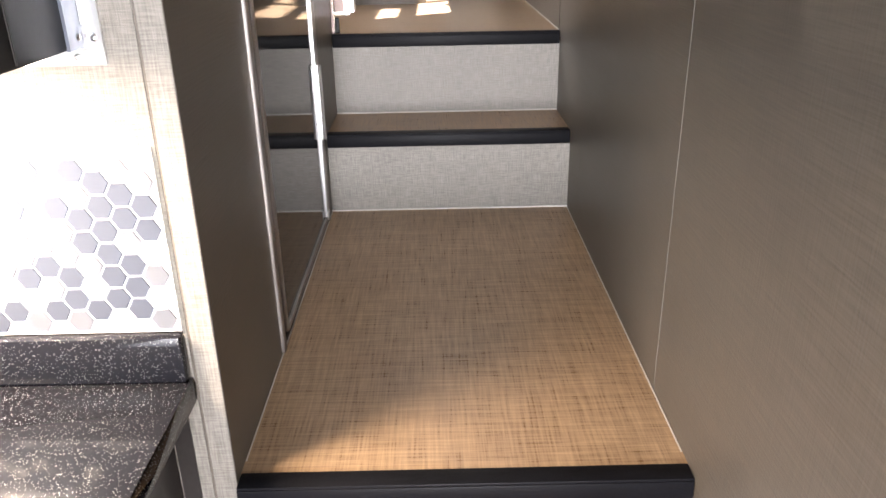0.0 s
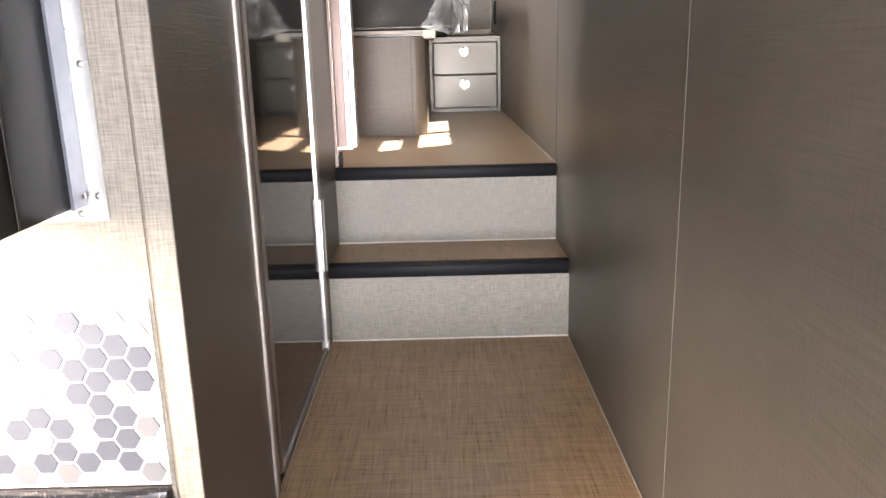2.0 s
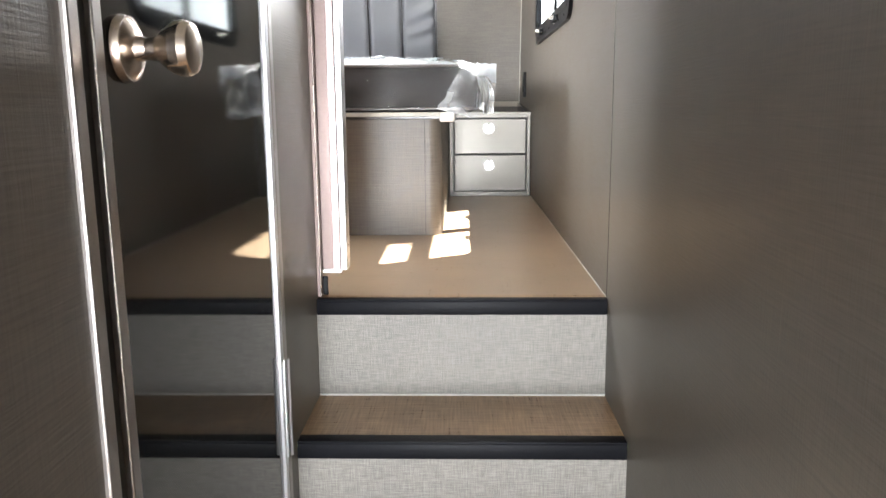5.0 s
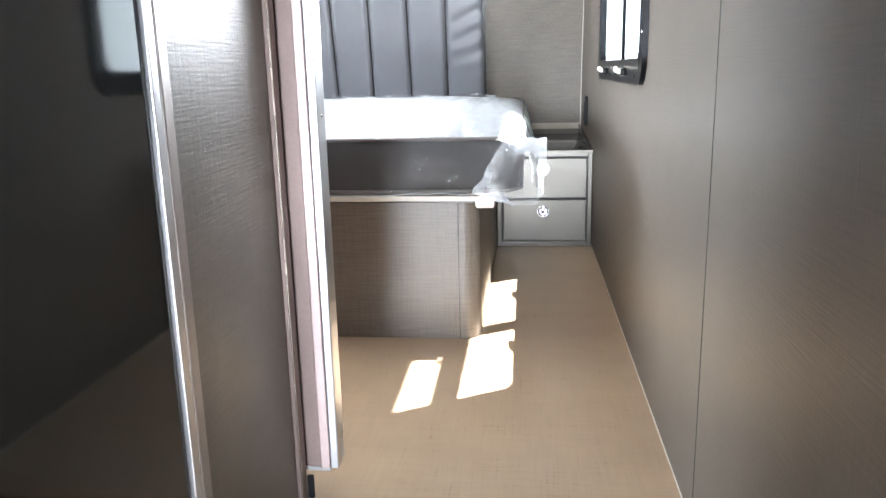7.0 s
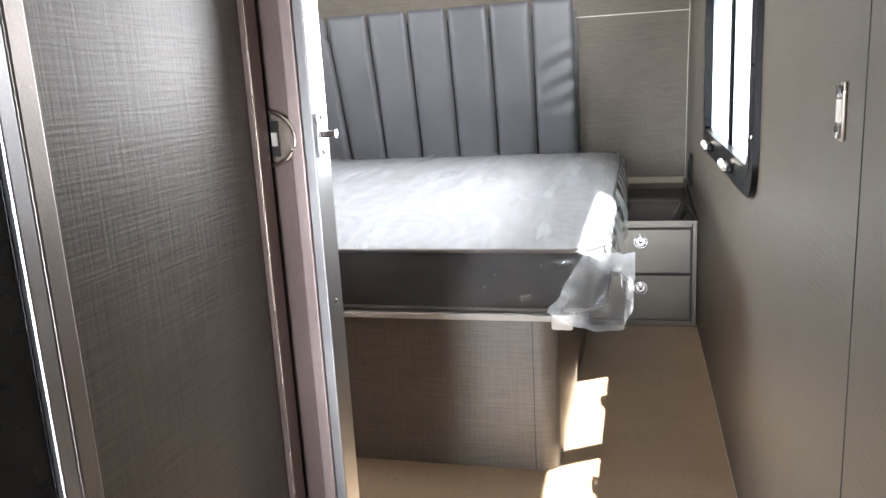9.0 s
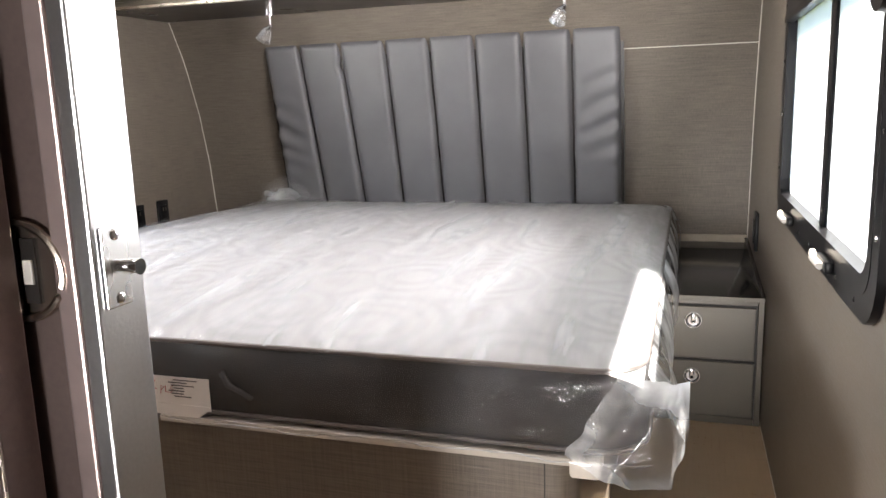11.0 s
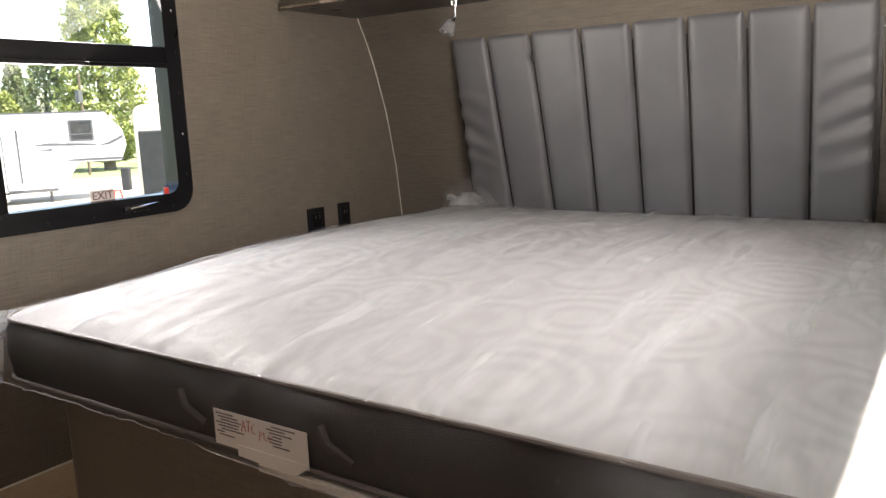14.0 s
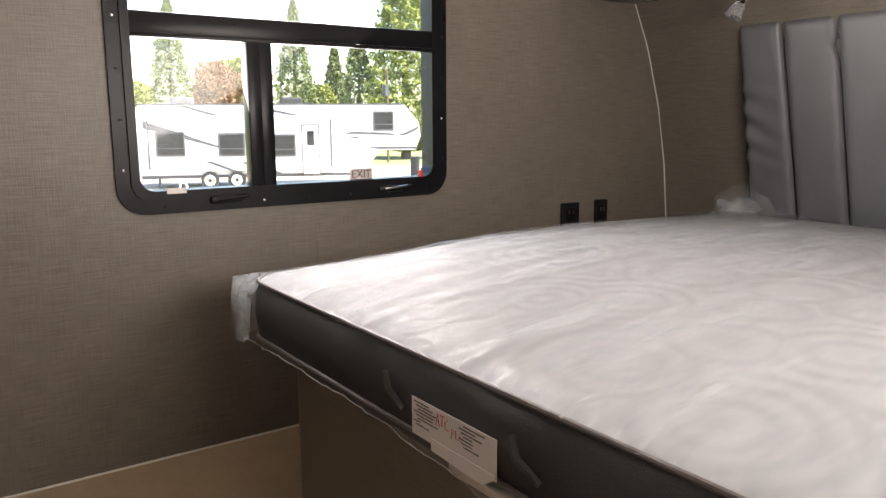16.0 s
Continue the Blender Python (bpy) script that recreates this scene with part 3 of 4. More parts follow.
cyl(bm, (L - 0.002, KY, KZ), (L + 0.006, KY, KZ), 0.034, 0.032, 28)
cyl(bm, (L + 0.006, KY, KZ), (L + 0.012, KY, KZ), 0.030, 0.020, 28)
knob = part("rosette", bm, NICKEL, door, "satin nickel rosette", smooth=True)
prof_k = [(0.012, 0.013), (0.022, 0.011), (0.032, 0.012), (0.040, 0.019), (0.050, 0.026), (0.060, 0.028), (0.068, 0.025), (0.072, 0.016)]
bm = bmesh.new()
for (a, ra), (b, rb) in zip(prof_k, prof_k[1:]):
    cyl(bm, (L + a, KY, KZ), (L + b, KY, KZ), ra, rb, 28)
bmesh.ops.remove_doubles(bm, verts=bm.verts, dist=0.0004)
part("knob", bm, NICKEL, knob, "satin nickel door knob", smooth=True)

jamb = thing("door_frame", (L, 1.65, LAND), "aluminium jamb strips round the bathroom door", "door frame", kind="structure")
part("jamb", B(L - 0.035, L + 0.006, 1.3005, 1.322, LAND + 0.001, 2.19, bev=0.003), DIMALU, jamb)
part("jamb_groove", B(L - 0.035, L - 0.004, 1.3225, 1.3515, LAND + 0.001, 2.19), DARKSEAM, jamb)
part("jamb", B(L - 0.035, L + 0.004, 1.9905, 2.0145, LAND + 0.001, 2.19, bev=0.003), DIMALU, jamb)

slide = thing("sliding_door", (-0.55, 2.40, TOP + 0.06), "open sliding door with bronze face and aluminium edge", "door")
part("slab", B(-0.90, -0.215, 2.386, 2.425, TOP + 0.06, 2.40), BRONZE, slide)
part("edge_strip", B(-0.2148, -0.200, 2.382, 2.429, TOP + 0.058, 2.40, bev=0.002), MIDALU, slide, "bright aluminium edge strip")
part("face_trim", B(-0.232, -0.2152, 2.381, 2.3855, TOP + 0.058, 2.40, bev=0.002), plain("rosy_anodised_strip", (0.55, 0.44, 0.42), 0.35, 0.7), slide, "pale rose metal strip")
part("bottom_strip", B(-0.90, -0.215, 2.384, 2.427, TOP + 0.052, TOP + 0.0595), ALU, slide)
pull = part("flush_pull", prism(bmesh.new(), [(-0.262 + 0.036 * math.sin(radians(t)), 1.569 + 0.032 * math.cos(radians(t))) for t in range(0, 181, 12)], 2.383, 2.3858), NICKEL, slide, "half-round flush pull")
part("pull_rim", tube(bmesh.new(), [(-0.262 + 0.037 * math.sin(radians(t)), 2.382, 1.569 + 0.033 * math.cos(radians(t))) for t in range(0, 181, 12)], 0.0032), NICKEL, pull, smooth=True)
part("pull_well", B(-0.258, -0.246, 2.3812, 2.383, 1.547, 1.591), DARKLAM, pull)
part("pull_pin", B(-0.256, -0.248, 2.379, 2.3815, 1.560, 1.577, bev=0.001), CREAM, pull)
catch = part("latch_plate", B(-0.1998, -0.1965, 2.388, 2.412, 1.543, 1.598, bev=0.001), ALU, slide, "small latch plate")
part("latch_knob", cyl(bmesh.new(), (-0.1965, 2.400, 1.571), (-0.178, 2.400, 1.571), 0.004, 0.0055, 14), CHROME, catch, smooth=True)
for zz in (1.549, 1.592):
    part("screw", screen(bmesh.new(), (-0.1965, 2.400, zz), 0.004, 0), CHROME, catch, smooth=True)
for zz in (0.80, 1.355, 2.0):
    part("screw", screen(bmesh.new(), (-0.200, 2.405, zz), 0.0035, 0), CHROME, slide, smooth=True)
solid("door_track_foot", B(-0.258, -0.246, 2.3775, 2.384, TOP, TOP + 0.045, bev=0.002), BLACKPLASTIC, "small black floor guide of the sliding door", "door guide")
slot = thing("door_jamb", (L, 2.36, TOP), "bronze jamb strip at the wall end", "door frame", kind="structure")
part("jamb", B(L - 0.001, L + 0.008, 2.345, 2.3765, TOP + 0.003, 2.42, bev=0.002), BRONZE, slot)
part("bead", B(L + 0.0075, L + 0.0098, 2.3424, 2.3448, TOP + 0.003, 2.42, bev=0.0006), NICKEL, slot)

strike = thing("door_strike", (R, 2.42, 1.60), "slim steel catch with a white centre on the wall", "door catch")
part("plate", B(R - 0.004, R, 2.412, 2.436, 1.540, 1.604, bev=0.002), NICKEL, strike, smooth=True)
part("insert", B(R - 0.007, R - 0.004, 2.417, 2.431, 1.560, 1.585, bev=0.001), CREAM, strike)
for a, b in ((1.543, 1.558), (1.587, 1.601)):
    part("clip", B(R - 0.008, R - 0.004, 2.416, 2.432, a, b, bev=0.002), CHROME, strike, smooth=True)

lamp = thing("wall_reading_light", (R, 2.93, 1.76), "round black reading light on the wall", "wall lamp")
part("base", cyl(bmesh.new(), (R, 2.925, 1.80), (R - 0.022, 2.925, 1.80), 0.062, 0.058, 32), BLACKPLASTIC, lamp, smooth=True)
part("head", cyl(bmesh.new(), (R - 0.022, 2.925, 1.80), (R - 0.048, 2.925, 1.80), 0.050, 0.046, 32), BLACKPLASTIC, lamp, smooth=True)

# ---- kitchen end ----
counter = thing("kitchen_counter", (-1.1, 0.65, 0.40), "glossy black speckled counter with low upstand", "counter")
part("worktop", B(WL + 0.003, -0.300, 0.30, 0.938, 0.385, 0.425, bev=0.006), COUNTER, counter, smooth=True)
part("upstand", B(WL + 0.003, -0.304, 0.920, 0.9385, 0.4255, 0.495, bev=0.005), COUNTER, counter, smooth=True)
cab = thing("base_cabinet", (-1.1, 0.65, MAIN), "dark laminate base cabinet under the counter", "cabinet")
part("carcass", B(WL + 0.003, -0.345, 0.36, 0.937, MAIN + 0.08, 0.384), DARKLAM, cab)
part("plinth", B(WL + 0.003, -0.355, 0.42, 0.937, MAIN, MAIN + 0.0795), DARKLAM, cab)
for x in (-1.95, -1.56, -1.17, -0.78):
    d = part("door", B(x, x + 0.37, 0.340, 0.359, MAIN + 0.10, 0.37, bev=0.003), DARKLAM, cab)
    part("handle", tube(bmesh.new(), [(x + 0.05, 0.325, 0.20), (x + 0.05, 0.325, 0.34)], 0.005), NICKEL, d, smooth=True)
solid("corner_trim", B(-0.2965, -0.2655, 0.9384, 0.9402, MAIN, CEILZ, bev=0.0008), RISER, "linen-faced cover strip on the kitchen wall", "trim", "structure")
solid("corner_trim", B(-0.343, -0.318, 0.9376, 0.9399, MAIN, 0.384), DARKLAM, "dark strip beside the base cabinet", "trim", "structure")

hood = thing("range_hood", (-0.74, 0.70, 0.86), "dark steel range hood with riveted aluminium flange", "range hood")
part("body", B(-1.12, -0.362, 0.44, 0.9195, 0.862, 1.45, bev=0.004), STEELDARK, hood, smooth=True)
part("side_strip", B(-0.3625, -0.3585, 0.9005, 0.9375, 0.862, 1.45), plain("blue_grey_steel", (0.20, 0.22, 0.27), 0.35, 0.6), hood, "blue-grey metal strip")
part("side_seam", B(-0.3619, -0.3608, 0.790, 0.793, 0.866, 1.45), DARKSEAM, hood)
part("flange", B(-0.3582, -0.337, 0.9355, 0.9395, 0.842, 1.47), ALU, hood, "bright riveted flange")
part("flange_foot", B(-1.12, -0.3583, 0.9355, 0.9395, 0.842, 0.8615), ALU, hood, "bright riveted flange")
for x, y, z, ax in ((-0.346, 0.9352, 0.872, 1), (-0.368, 0.9352, 0.851, 1), (-0.3584, 0.926, 0.874, 0), (-0.346, 0.9352, 1.02, 1), (-0.346, 0.9352, 1.17, 1)):
    part("rivet", screen(bmesh.new(), (x, y, z), 0.0042, ax), ALU, hood, smooth=True)
panel = thing("backsplash_panel", (-1.1, 0.937, 0.62), "brushed steel backsplash of hexagon tiles", "backsplash")
part("sheet", B(-1.40, -0.305, 0.9365, 0.9395, 0.496, 0.745), plain("pale_grout_sheet", (0.80, 0.79, 0.78), 0.4), panel)

# ---- bedroom: bed ----
base = thing("bed_base", (-0.76, 4.15, TOP), "linen-panelled bed base with rounded corner", "bed base")
out = loop_rr(-1.53, 0.0, 3.212, 5.14, 0.045, 6)
bm = bmesh.new()
lo = [bm.verts.new((x, y, TOP)) for x, y in out]
hi = [bm.verts.new((x, y, 1.076)) for x, y in out]
bm.faces.new(lo)
bm.faces.new(hi)
for i in range(len(out)):
    j = (i + 1) % len(out)
    bm.faces.new((lo[i], lo[j], hi[j], hi[i]))
part("box", bm, WALL, base, smooth=True)
part("seam", B(-0.0585, -0.0565, 3.2105, 3.2130, TOP + 0.002, 1.074), DARKSEAM, base)
board = part("platform", B(-1.53, 0.030, 3.184, 5.10, 1.077, 1.100, bev=0.002), DARKLAM, base, "dark platform board")
part("edge_strip", B(-0.80, 0.032, 3.153, 3.183, 1.086, 1.100, bev=0.002), WOODEDGE, base, "pale wooden edge strip")
part("corner_cap", B(-0.006, 0.044, 3.147, 3.209, 1.068, 1.1005, bev=0.006), CREAM, board, "cream plastic corner cap", smooth=True)

MX0, MX1, MY0, MY1, MZ0, MZ1 = -1.672, 0.112, 3.165, 5.085, 1.1005, 1.252
mat_ = thing("mattress", (-0.72, 4.1, MZ0), "white quilted mattress with dark knitted sides", "mattress")
rim = loop_rr(MX0, MX1, MY0, MY1, 0.085, 9)
prof_m = [(-0.012, 0.0), (0.0, 0.015), (0.006, 0.07), (0.003, 0.12), (-0.006, 0.143)]


def grow(lp, d):
    cx, cy = (MX0 + MX1) / 2, (MY0 + MY1) / 2
    hx, hy = (MX1 - MX0) / 2, (MY1 - MY0) / 2
    return [(cx + (x - cx) * (hx + d) / hx, cy + (y - cy) * (hy + d) / hy) for x, y in lp]


bm = bmesh.new()
rows = [[bm.verts.new((x, y, MZ0 + h)) for x, y in grow(rim, d)] for d, h in prof_m]
for a, b in zip(rows, rows[1:]):
    for i in range(len(rim)):
        j = (i + 1) % len(rim)
        bm.faces.new((a[i], a[j], b[j], b[i]))
bm.faces.new(rows[0])
bm.faces.new(rows[-1])
part("side_band", bm, TICKING, mat_, "dark brown knitted border", smooth=True)


def dome(x, y):
    u = min(x - MX0, MX1 - x)
    v = min(y - MY0, MY1 - y)
    if u < 0.085 and v < 0.085:
        u = v = 0.085 - math.hypot(0.085 - u, 0.085 - v)
    e = min(1.0, max(0.0, min(u, v)) / 0.05)
    return MZ1 - 0.010 * (1 - e) ** 2 - 0.6 * max(0.0, -min(u, v)) + 0.016 * min(1.0, max(0.0, (y - MY0) / (MY1 - MY0))) + 0.018 * min(1, max(0.0, min(u, v)) / 0.35) ** 0.6 + 0.034 * min(1.0, max(0.0, u) / 0.10) * math.sin(math.pi * min(1.0, max(0.0, (y - MY0) / (MY1 - MY0)))) ** 1.2


def sheet(bm, nx, ny, f, x0, x1, y0, y1):
    g = [[bm.verts.new(f(x0 + (x1 - x0) * i / nx, y0 + (y1 - y0) * j / ny)) for j in range(ny + 1)] for i in range(nx + 1)]
    for i in range(nx):
        for j in range(ny):
            bm.faces.new((g[i][j], g[i + 1][j], g[i + 1][j + 1], g[i][j + 1]))
    return g


bm = bmesh.new()
sheet(bm, 60, 70, lambda x, y: (x, y, dome(x, y) + 0.0015 * noise.noise((x * 9, y * 9, 0))), MX0 + 0.004, MX1 - 0.004, MY0 + 0.004, MY1 - 0.004)
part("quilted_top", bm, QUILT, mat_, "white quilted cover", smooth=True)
for h, d, m in ((0.146, -0.003, PIPING), (0.010, 0.001, PIPING)):
    part("piping", tube(bmesh.new(), [(x, y, MZ0 + h) for x, y in grow(rim, d)], 0.005, True), m, mat_, smooth=True)
for x in (-0.965, -0.625):
    part("side_handle", tube(bmesh.new(), [(x - 0.03, MY0 - 0.008, 1.195), (x - 0.012, MY0 - 0.014, 1.17), (x + 0.012, MY0 - 0.014, 1.16), (x + 0.03, MY0 - 0.008, 1.145)], 0.007), TICKING, mat_, smooth=True)

label = thing("mattress_label", (-0.797, MY0 - 0.009, 1.15), "white printed mattress label with red handwriting", "label")
LY, LX, LZ = MY0 - 0.0095, -0.030, -0.016
part("sheet", B(LX - 0.876, LX - 0.654, LY, LY + 0.0012, LZ + 1.130, LZ + 1.194), PAPER, label)
part("flap", prism(bmesh.new(), [(LX + x, LZ + z) for x, z in ((-0.818, 1.139), (-0.656, 1.139), (-0.656, 1.133), (-0.684, 1.114), (-0.818, 1.119))], LY - 0.0016, LY - 0.0004), PAPER, label)
random.seed(5)
for i in range(15):
    z = LZ + 1.188 - 0.0055 * (i % 8)
    x = LX - 0.870 + (0.125 if i >= 8 else 0) + 0.006 * (i % 3)
    w = random.uniform(0.018, 0.06 if i < 8 else 0.055)
    part("print_line", B(x, x + w, LY - 0.0006, LY, z - 0.0011, z + 0.0011), INK, label)
for pts in (((-0.806, 1.166), (-0.801, 1.186), (-0.796, 1.166)), ((-0.804, 1.174), (-0.797, 1.175)), ((-0.793, 1.186), (-0.783, 1.187)), ((-0.788, 1.187), (-0.789, 1.168)), ((-0.774, 1.184), (-0.781, 1.178), (-0.780, 1.168), (-0.772, 1.167)),
            ((-0.764, 1.158), (-0.762, 1.174), (-0.755, 1.172), (-0.762, 1.166)), ((-0.752, 1.175), (-0.752, 1.162), (-0.745, 1.162)), ((-0.735, 1.176), (-0.742, 1.169), (-0.734, 1.168), (-0.741, 1.161))):
    part("pen_stroke", tube(bmesh.new(), [(LX + x, LY - 0.0005, LZ + z) for x, z in pts], 0.0009, n=5), REDINK, label)

# the polythene bag round the mattress
bag = thing("mattress_bag", (-0.72, 4.1, MZ0), "clear crinkled polythene bag over the mattress", "plastic cover")


def crease(x, y):
    u = x + 0.13 * y                      # folds run along the bed
    a = noise.noise((u * 7.0, y * 0.9, 3.0))
    b = noise.noise((u * 22.0, y * 4.0 + u * 3.0, 7.0))
    c = abs(noise.noise((u * 4.5 + 0.3 * y, y * 0.8, 11.0)))
    d = abs(noise.noise((x * 3.0 - y * 2.5, y * 2.2 + x * 2.0, 15.0)))
    edge = math.exp(-(y - MY0) / 0.25) + math.exp(-(x - MX0) / 0.3)
    return 0.0045 * a + (0.0012 + 0.0045 * edge) * b + 0.006 * max(0.0, 0.10 - c) / 0.10 + 0.0035 * max(0.0, 0.07 - d) / 0.07


bm = bmesh.new()
sheet(bm, 130, 150, lambda x, y: (x, y, dome(x, y) + 0.006 + crease(x, y)), MX0 - 0.002, MX1 + 0.002, MY0 - 0.002, MY1 + 0.002)
part("top_film", bm, TOPFILM, bag, "clear film creased over the cover", smooth=True)


def side_film(name, pts, m, off, drop, zt, label_):
    """Film hanging down along a line in plan: off(s, v) outwards, drop(s) downwards."""
    bm = bmesh.new()
    rows_ = []
    nv = 14
    total = 0.0
    for i, (q, nrm) in enumerate(pts):
        if i:
            total += (Vector(q) - Vector(pts[i - 1][0])).length
        rows_.append([bm.verts.new((q[0] + nrm[0] * off(total, k / nv), q[1] + nrm[1] * off(total, k / nv), zt - drop(total) * k / nv)) for k in range(nv + 1)])
    for a, b in zip(rows_, rows_[1:]):
        for k in range(nv):
            bm.faces.new((a[k], b[k], b[k + 1], a[k + 1]))
    return part(name, bm, m, bag, label_, smooth=True)


def nz(*a):
    return noise.noise(a)


def front_off(s, v):
    ends = 0.035 * math.exp(-((s - 1.62) / 0.09) ** 2) + 0.012 * math.exp(-(s / 0.12) ** 2)
    fold = 0.012 * max(0.0, 0.12 - abs(nz(s * 7 + v * 0.7, v * 0.6, 12))) / 0.12
    hug = 0.003 * v - 0.022 * v * v * min(1.0, max(0.0, (s - 0.70) / 0.25)) * min(1.0, max(0.0, (1.62 - s) / 0.2))
    return 0.020 - hug + 0.010 * (1 - 0.6 * v) * nz(s * 11, v * 1.5, 2) + fold * (1 - 0.5 * v) + (0.004 + 0.003 * min(1.0, max(0.0, (s - 0.9) / 0.3))) * nz(s * 34 + v * 9, v * 7 - s * 8, 5) + ends * math.sin(2.2 * v)


def front_drop(s):
    return 0.142 + 0.004 * min(1.0, max(0.0, (1.35 - s) / 0.35)) + 0.004 * nz(s * 9, 1, 1) + 0.002 * nz(s * 24, 2, 1)


front_line = [((MX0 - 0.01 + (MX1 - MX0 + 0.02) * i / 180, MY0), (0, -1)) for i in range(181)]
side_film("front_film", front_line, FILM, front_off, front_drop, MZ1, "clear film with a ragged lower edge")
part("rolled_hem", tube(bmesh.new(), [(q[0], q[1] - front_off(i * 0.0096, 1.0), MZ1 - front_drop(i * 0.0096)) for i, (q, _) in enumerate(front_line)], 0.0012, n=6), HALFCLEAR, bag, "whitish rolled edge of the film", smooth=True)
right_line = [((MX1, MY0 - 0.02 + 1.95 * i / 170), (1, 0)) for i in range(171)]
side_film("right_film", right_line, CLOUDY,
          lambda s, v: 0.004 + (0.028 + 0.018 * math.exp(-((s - 0.12) / 0.2) ** 2) + 0.020 * nz(s * 5, 1, 4) + 0.003 * nz(s * 14, v * 2, 4)) * math.sin(min(2.3 * v, 1.9)) + 0.0015 * nz(s * 22, v * 5, 8),
          lambda s: 0.150 + 0.018 * nz(s * 6, 4, 1) + 0.02 * math.exp(-((s - 0.05) / 0.15) ** 2), MZ1 + 0.004, "milky loose film hanging at the side")
# loose corner gathered at the right front
bm = bmesh.new()
sheet(bm, 26, 22, lambda a, b: (MX1 - 0.040 - (0.085 * b + 0.012 * nz(b * 5, 4, 2)) * (1 - a) + 0.105 * a - 0.045 * a * max(0.0, b - 0.5) + 0.004 * nz(a * 3, b * 3, 1), MY0 - 0.020 - 0.034 * math.sin(2.6 * a) * (0.25 + b) + 0.010 * math.sin(7 * a + 2.5 * b) * a + 0.005 * nz(a * 4 + b * 2, b * 2, 6), MZ1 - 0.002 - (0.140 + 0.042 * a - 0.05 * max(0.0, a - 0.7)) * b + 0.004 * nz(a * 7, 3, b * 2)), 0.0, 1.0, 0.0, 1.0)
part("corner_flap", bm, CLOUDY, bag, "milky gathered film corner", smooth=True)
bm = bmesh.new()
sheet(bm, 26, 22, lambda a, b: (MX0 + 0.10 - 0.05 * b * (1 - a) - 0.112 * a + 0.004 * nz(a * 3, b * 3, 21) - 0.012 * b * a, MY0 - 0.020 - 0.010 * math.sin(2.8 * a) * (0.3 + b) + 0.008 * nz(a * 6 + b, b * 2, 26), MZ1 - (0.150 + 0.02 * a) * b + 0.006 * nz(a * 7, 23, b * 2)), 0.0, 1.0, 0.0, 1.0)
part("corner_flap", bm, HALFCLEAR, bag, "milky gathered film corner", smooth=True)
left_line = [((MX0, MY1 - 1.95 * i / 130), (-1, 0)) for i in range(131)]
side_film("left_film", left_line, HALFCLEAR,
          lambda s, v: 0.006 + (0.010 + 0.008 * nz(s * 8, 2, 9) + 0.03 * math.exp(-((s - 1.93) / 0.1) ** 2)) * math.sin(2.0 * v) + 0.006 * nz(s * 25, v * 5, 3),
          lambda s: 0.15 + 0.012 * nz(s * 8, 4, 2), MZ1 + 0.002, "clear film at the window side")
bm = bmesh.new()
sheet(bm, 22, 14, lambda a, b: (MX0 + 0.00 + 0.32 * a + 0.02 * nz(a * 5, b * 3, 1), MY1 - 0.03 - 0.06 * b + 0.03 * nz(a * 4, b * 4, 2), MZ1 + 0.01 + (0.125 * math.sin(min(3.1, 0.6 + 2.9 * a)) + 0.02 * nz(a * 7, b, 5)) * (1 - abs(2 * b - 1) ** 2.0)), 0.0, 1.0, 0.0, 1.0)
part("back_tuft", bm, CLOUDY, bag, "crumpled film tuft", smooth=True)

# ---- headboard ----
head = thing("headboard", (-0.83, 5.12, 1.20), "grey vinyl headboard of eight upright padded channels", "headboard")
HB0, HB1, HBX0, HBX1 = (5.150, 1.20), (4.9955, 1.961), -1.576, -0.082
sl = Vector((0, HB1[0] - HB0[0], HB1[1] - HB0[1]))
HL = sl.length
e2 = sl.normalized()
e3 = Vector((0, -e2.z, e2.y))
bm = bmesh.new()
SEAM_TOP = (-1.580, -1.417, -1.229, -1.027, -0.838, -0.649, -0.458, -0.267, -0.082)
SEAM_LOW = (-1.576, -1.388, -1.200, -1.020, -0.836, -0.651, -0.457, -0.271, -0.082)
back = [Vector((x, *HB0)) + e2 * t + e3 * d for x in (HBX0 - 0.008, HBX1 + 0.008) for t in (0.0, HL + 0.016) for d in (-0.012, 0.012)]
bmesh.ops.convex_hull(bm, input=[bm.verts.new(q) for q in back])
part("backing_board", bm, DARKLAM, head)
for k in range(8):
    bm = bmesh.new()

    def puff(a, b, k=k):
        side = 1 - abs(2 * a - 1) ** 9
        end = min(1.0, (HL - b) / 0.02, b / 0.02 + 0.2) ** 0.5
        d = 0.002 + 0.036 * (max(side, 0) ** 0.55) * max(end, 0.0)
        if k in (0, 7):
            w = a if k == 0 else 1 - a
            d += 0.0085 * math.sin(b * 70 + 5 * w + 2 * nz(b * 6, a, k)) * math.exp(-((b - 0.42) / 0.16) ** 2) * (1.1 - w)
        d += 0.002 * nz(a * 2 + k, b * 5, 2)
        pinch = 0.012 * math.exp(-((b - 0.67) / 0.02) ** 2) if k == 1 and a > 0.5 else 0.0
        f = b / HL
        x0 = SEAM_LOW[k] + (SEAM_TOP[k] - SEAM_LOW[k]) * f
        pw = SEAM_LOW[k + 1] + (SEAM_TOP[k + 1] - SEAM_LOW[k + 1]) * f - x0
        x = x0 + 0.0008 + (pw - 0.0016) * a - pinch * a
        return Vector((x, *HB0)) + e2 * b + e3 * d

    sheet(bm, 22, 60, puff, 0.0, 1.0, 0.0, HL)
    part("padded_channel", bm, LEATHER, head, smooth=True)

# ---- overhead cabinet ----
over = thing("overhead_cabinet", (-0.8, 4.65, 2.06), "pewter laminate overhead cabinet along the front wall", "cabinet")
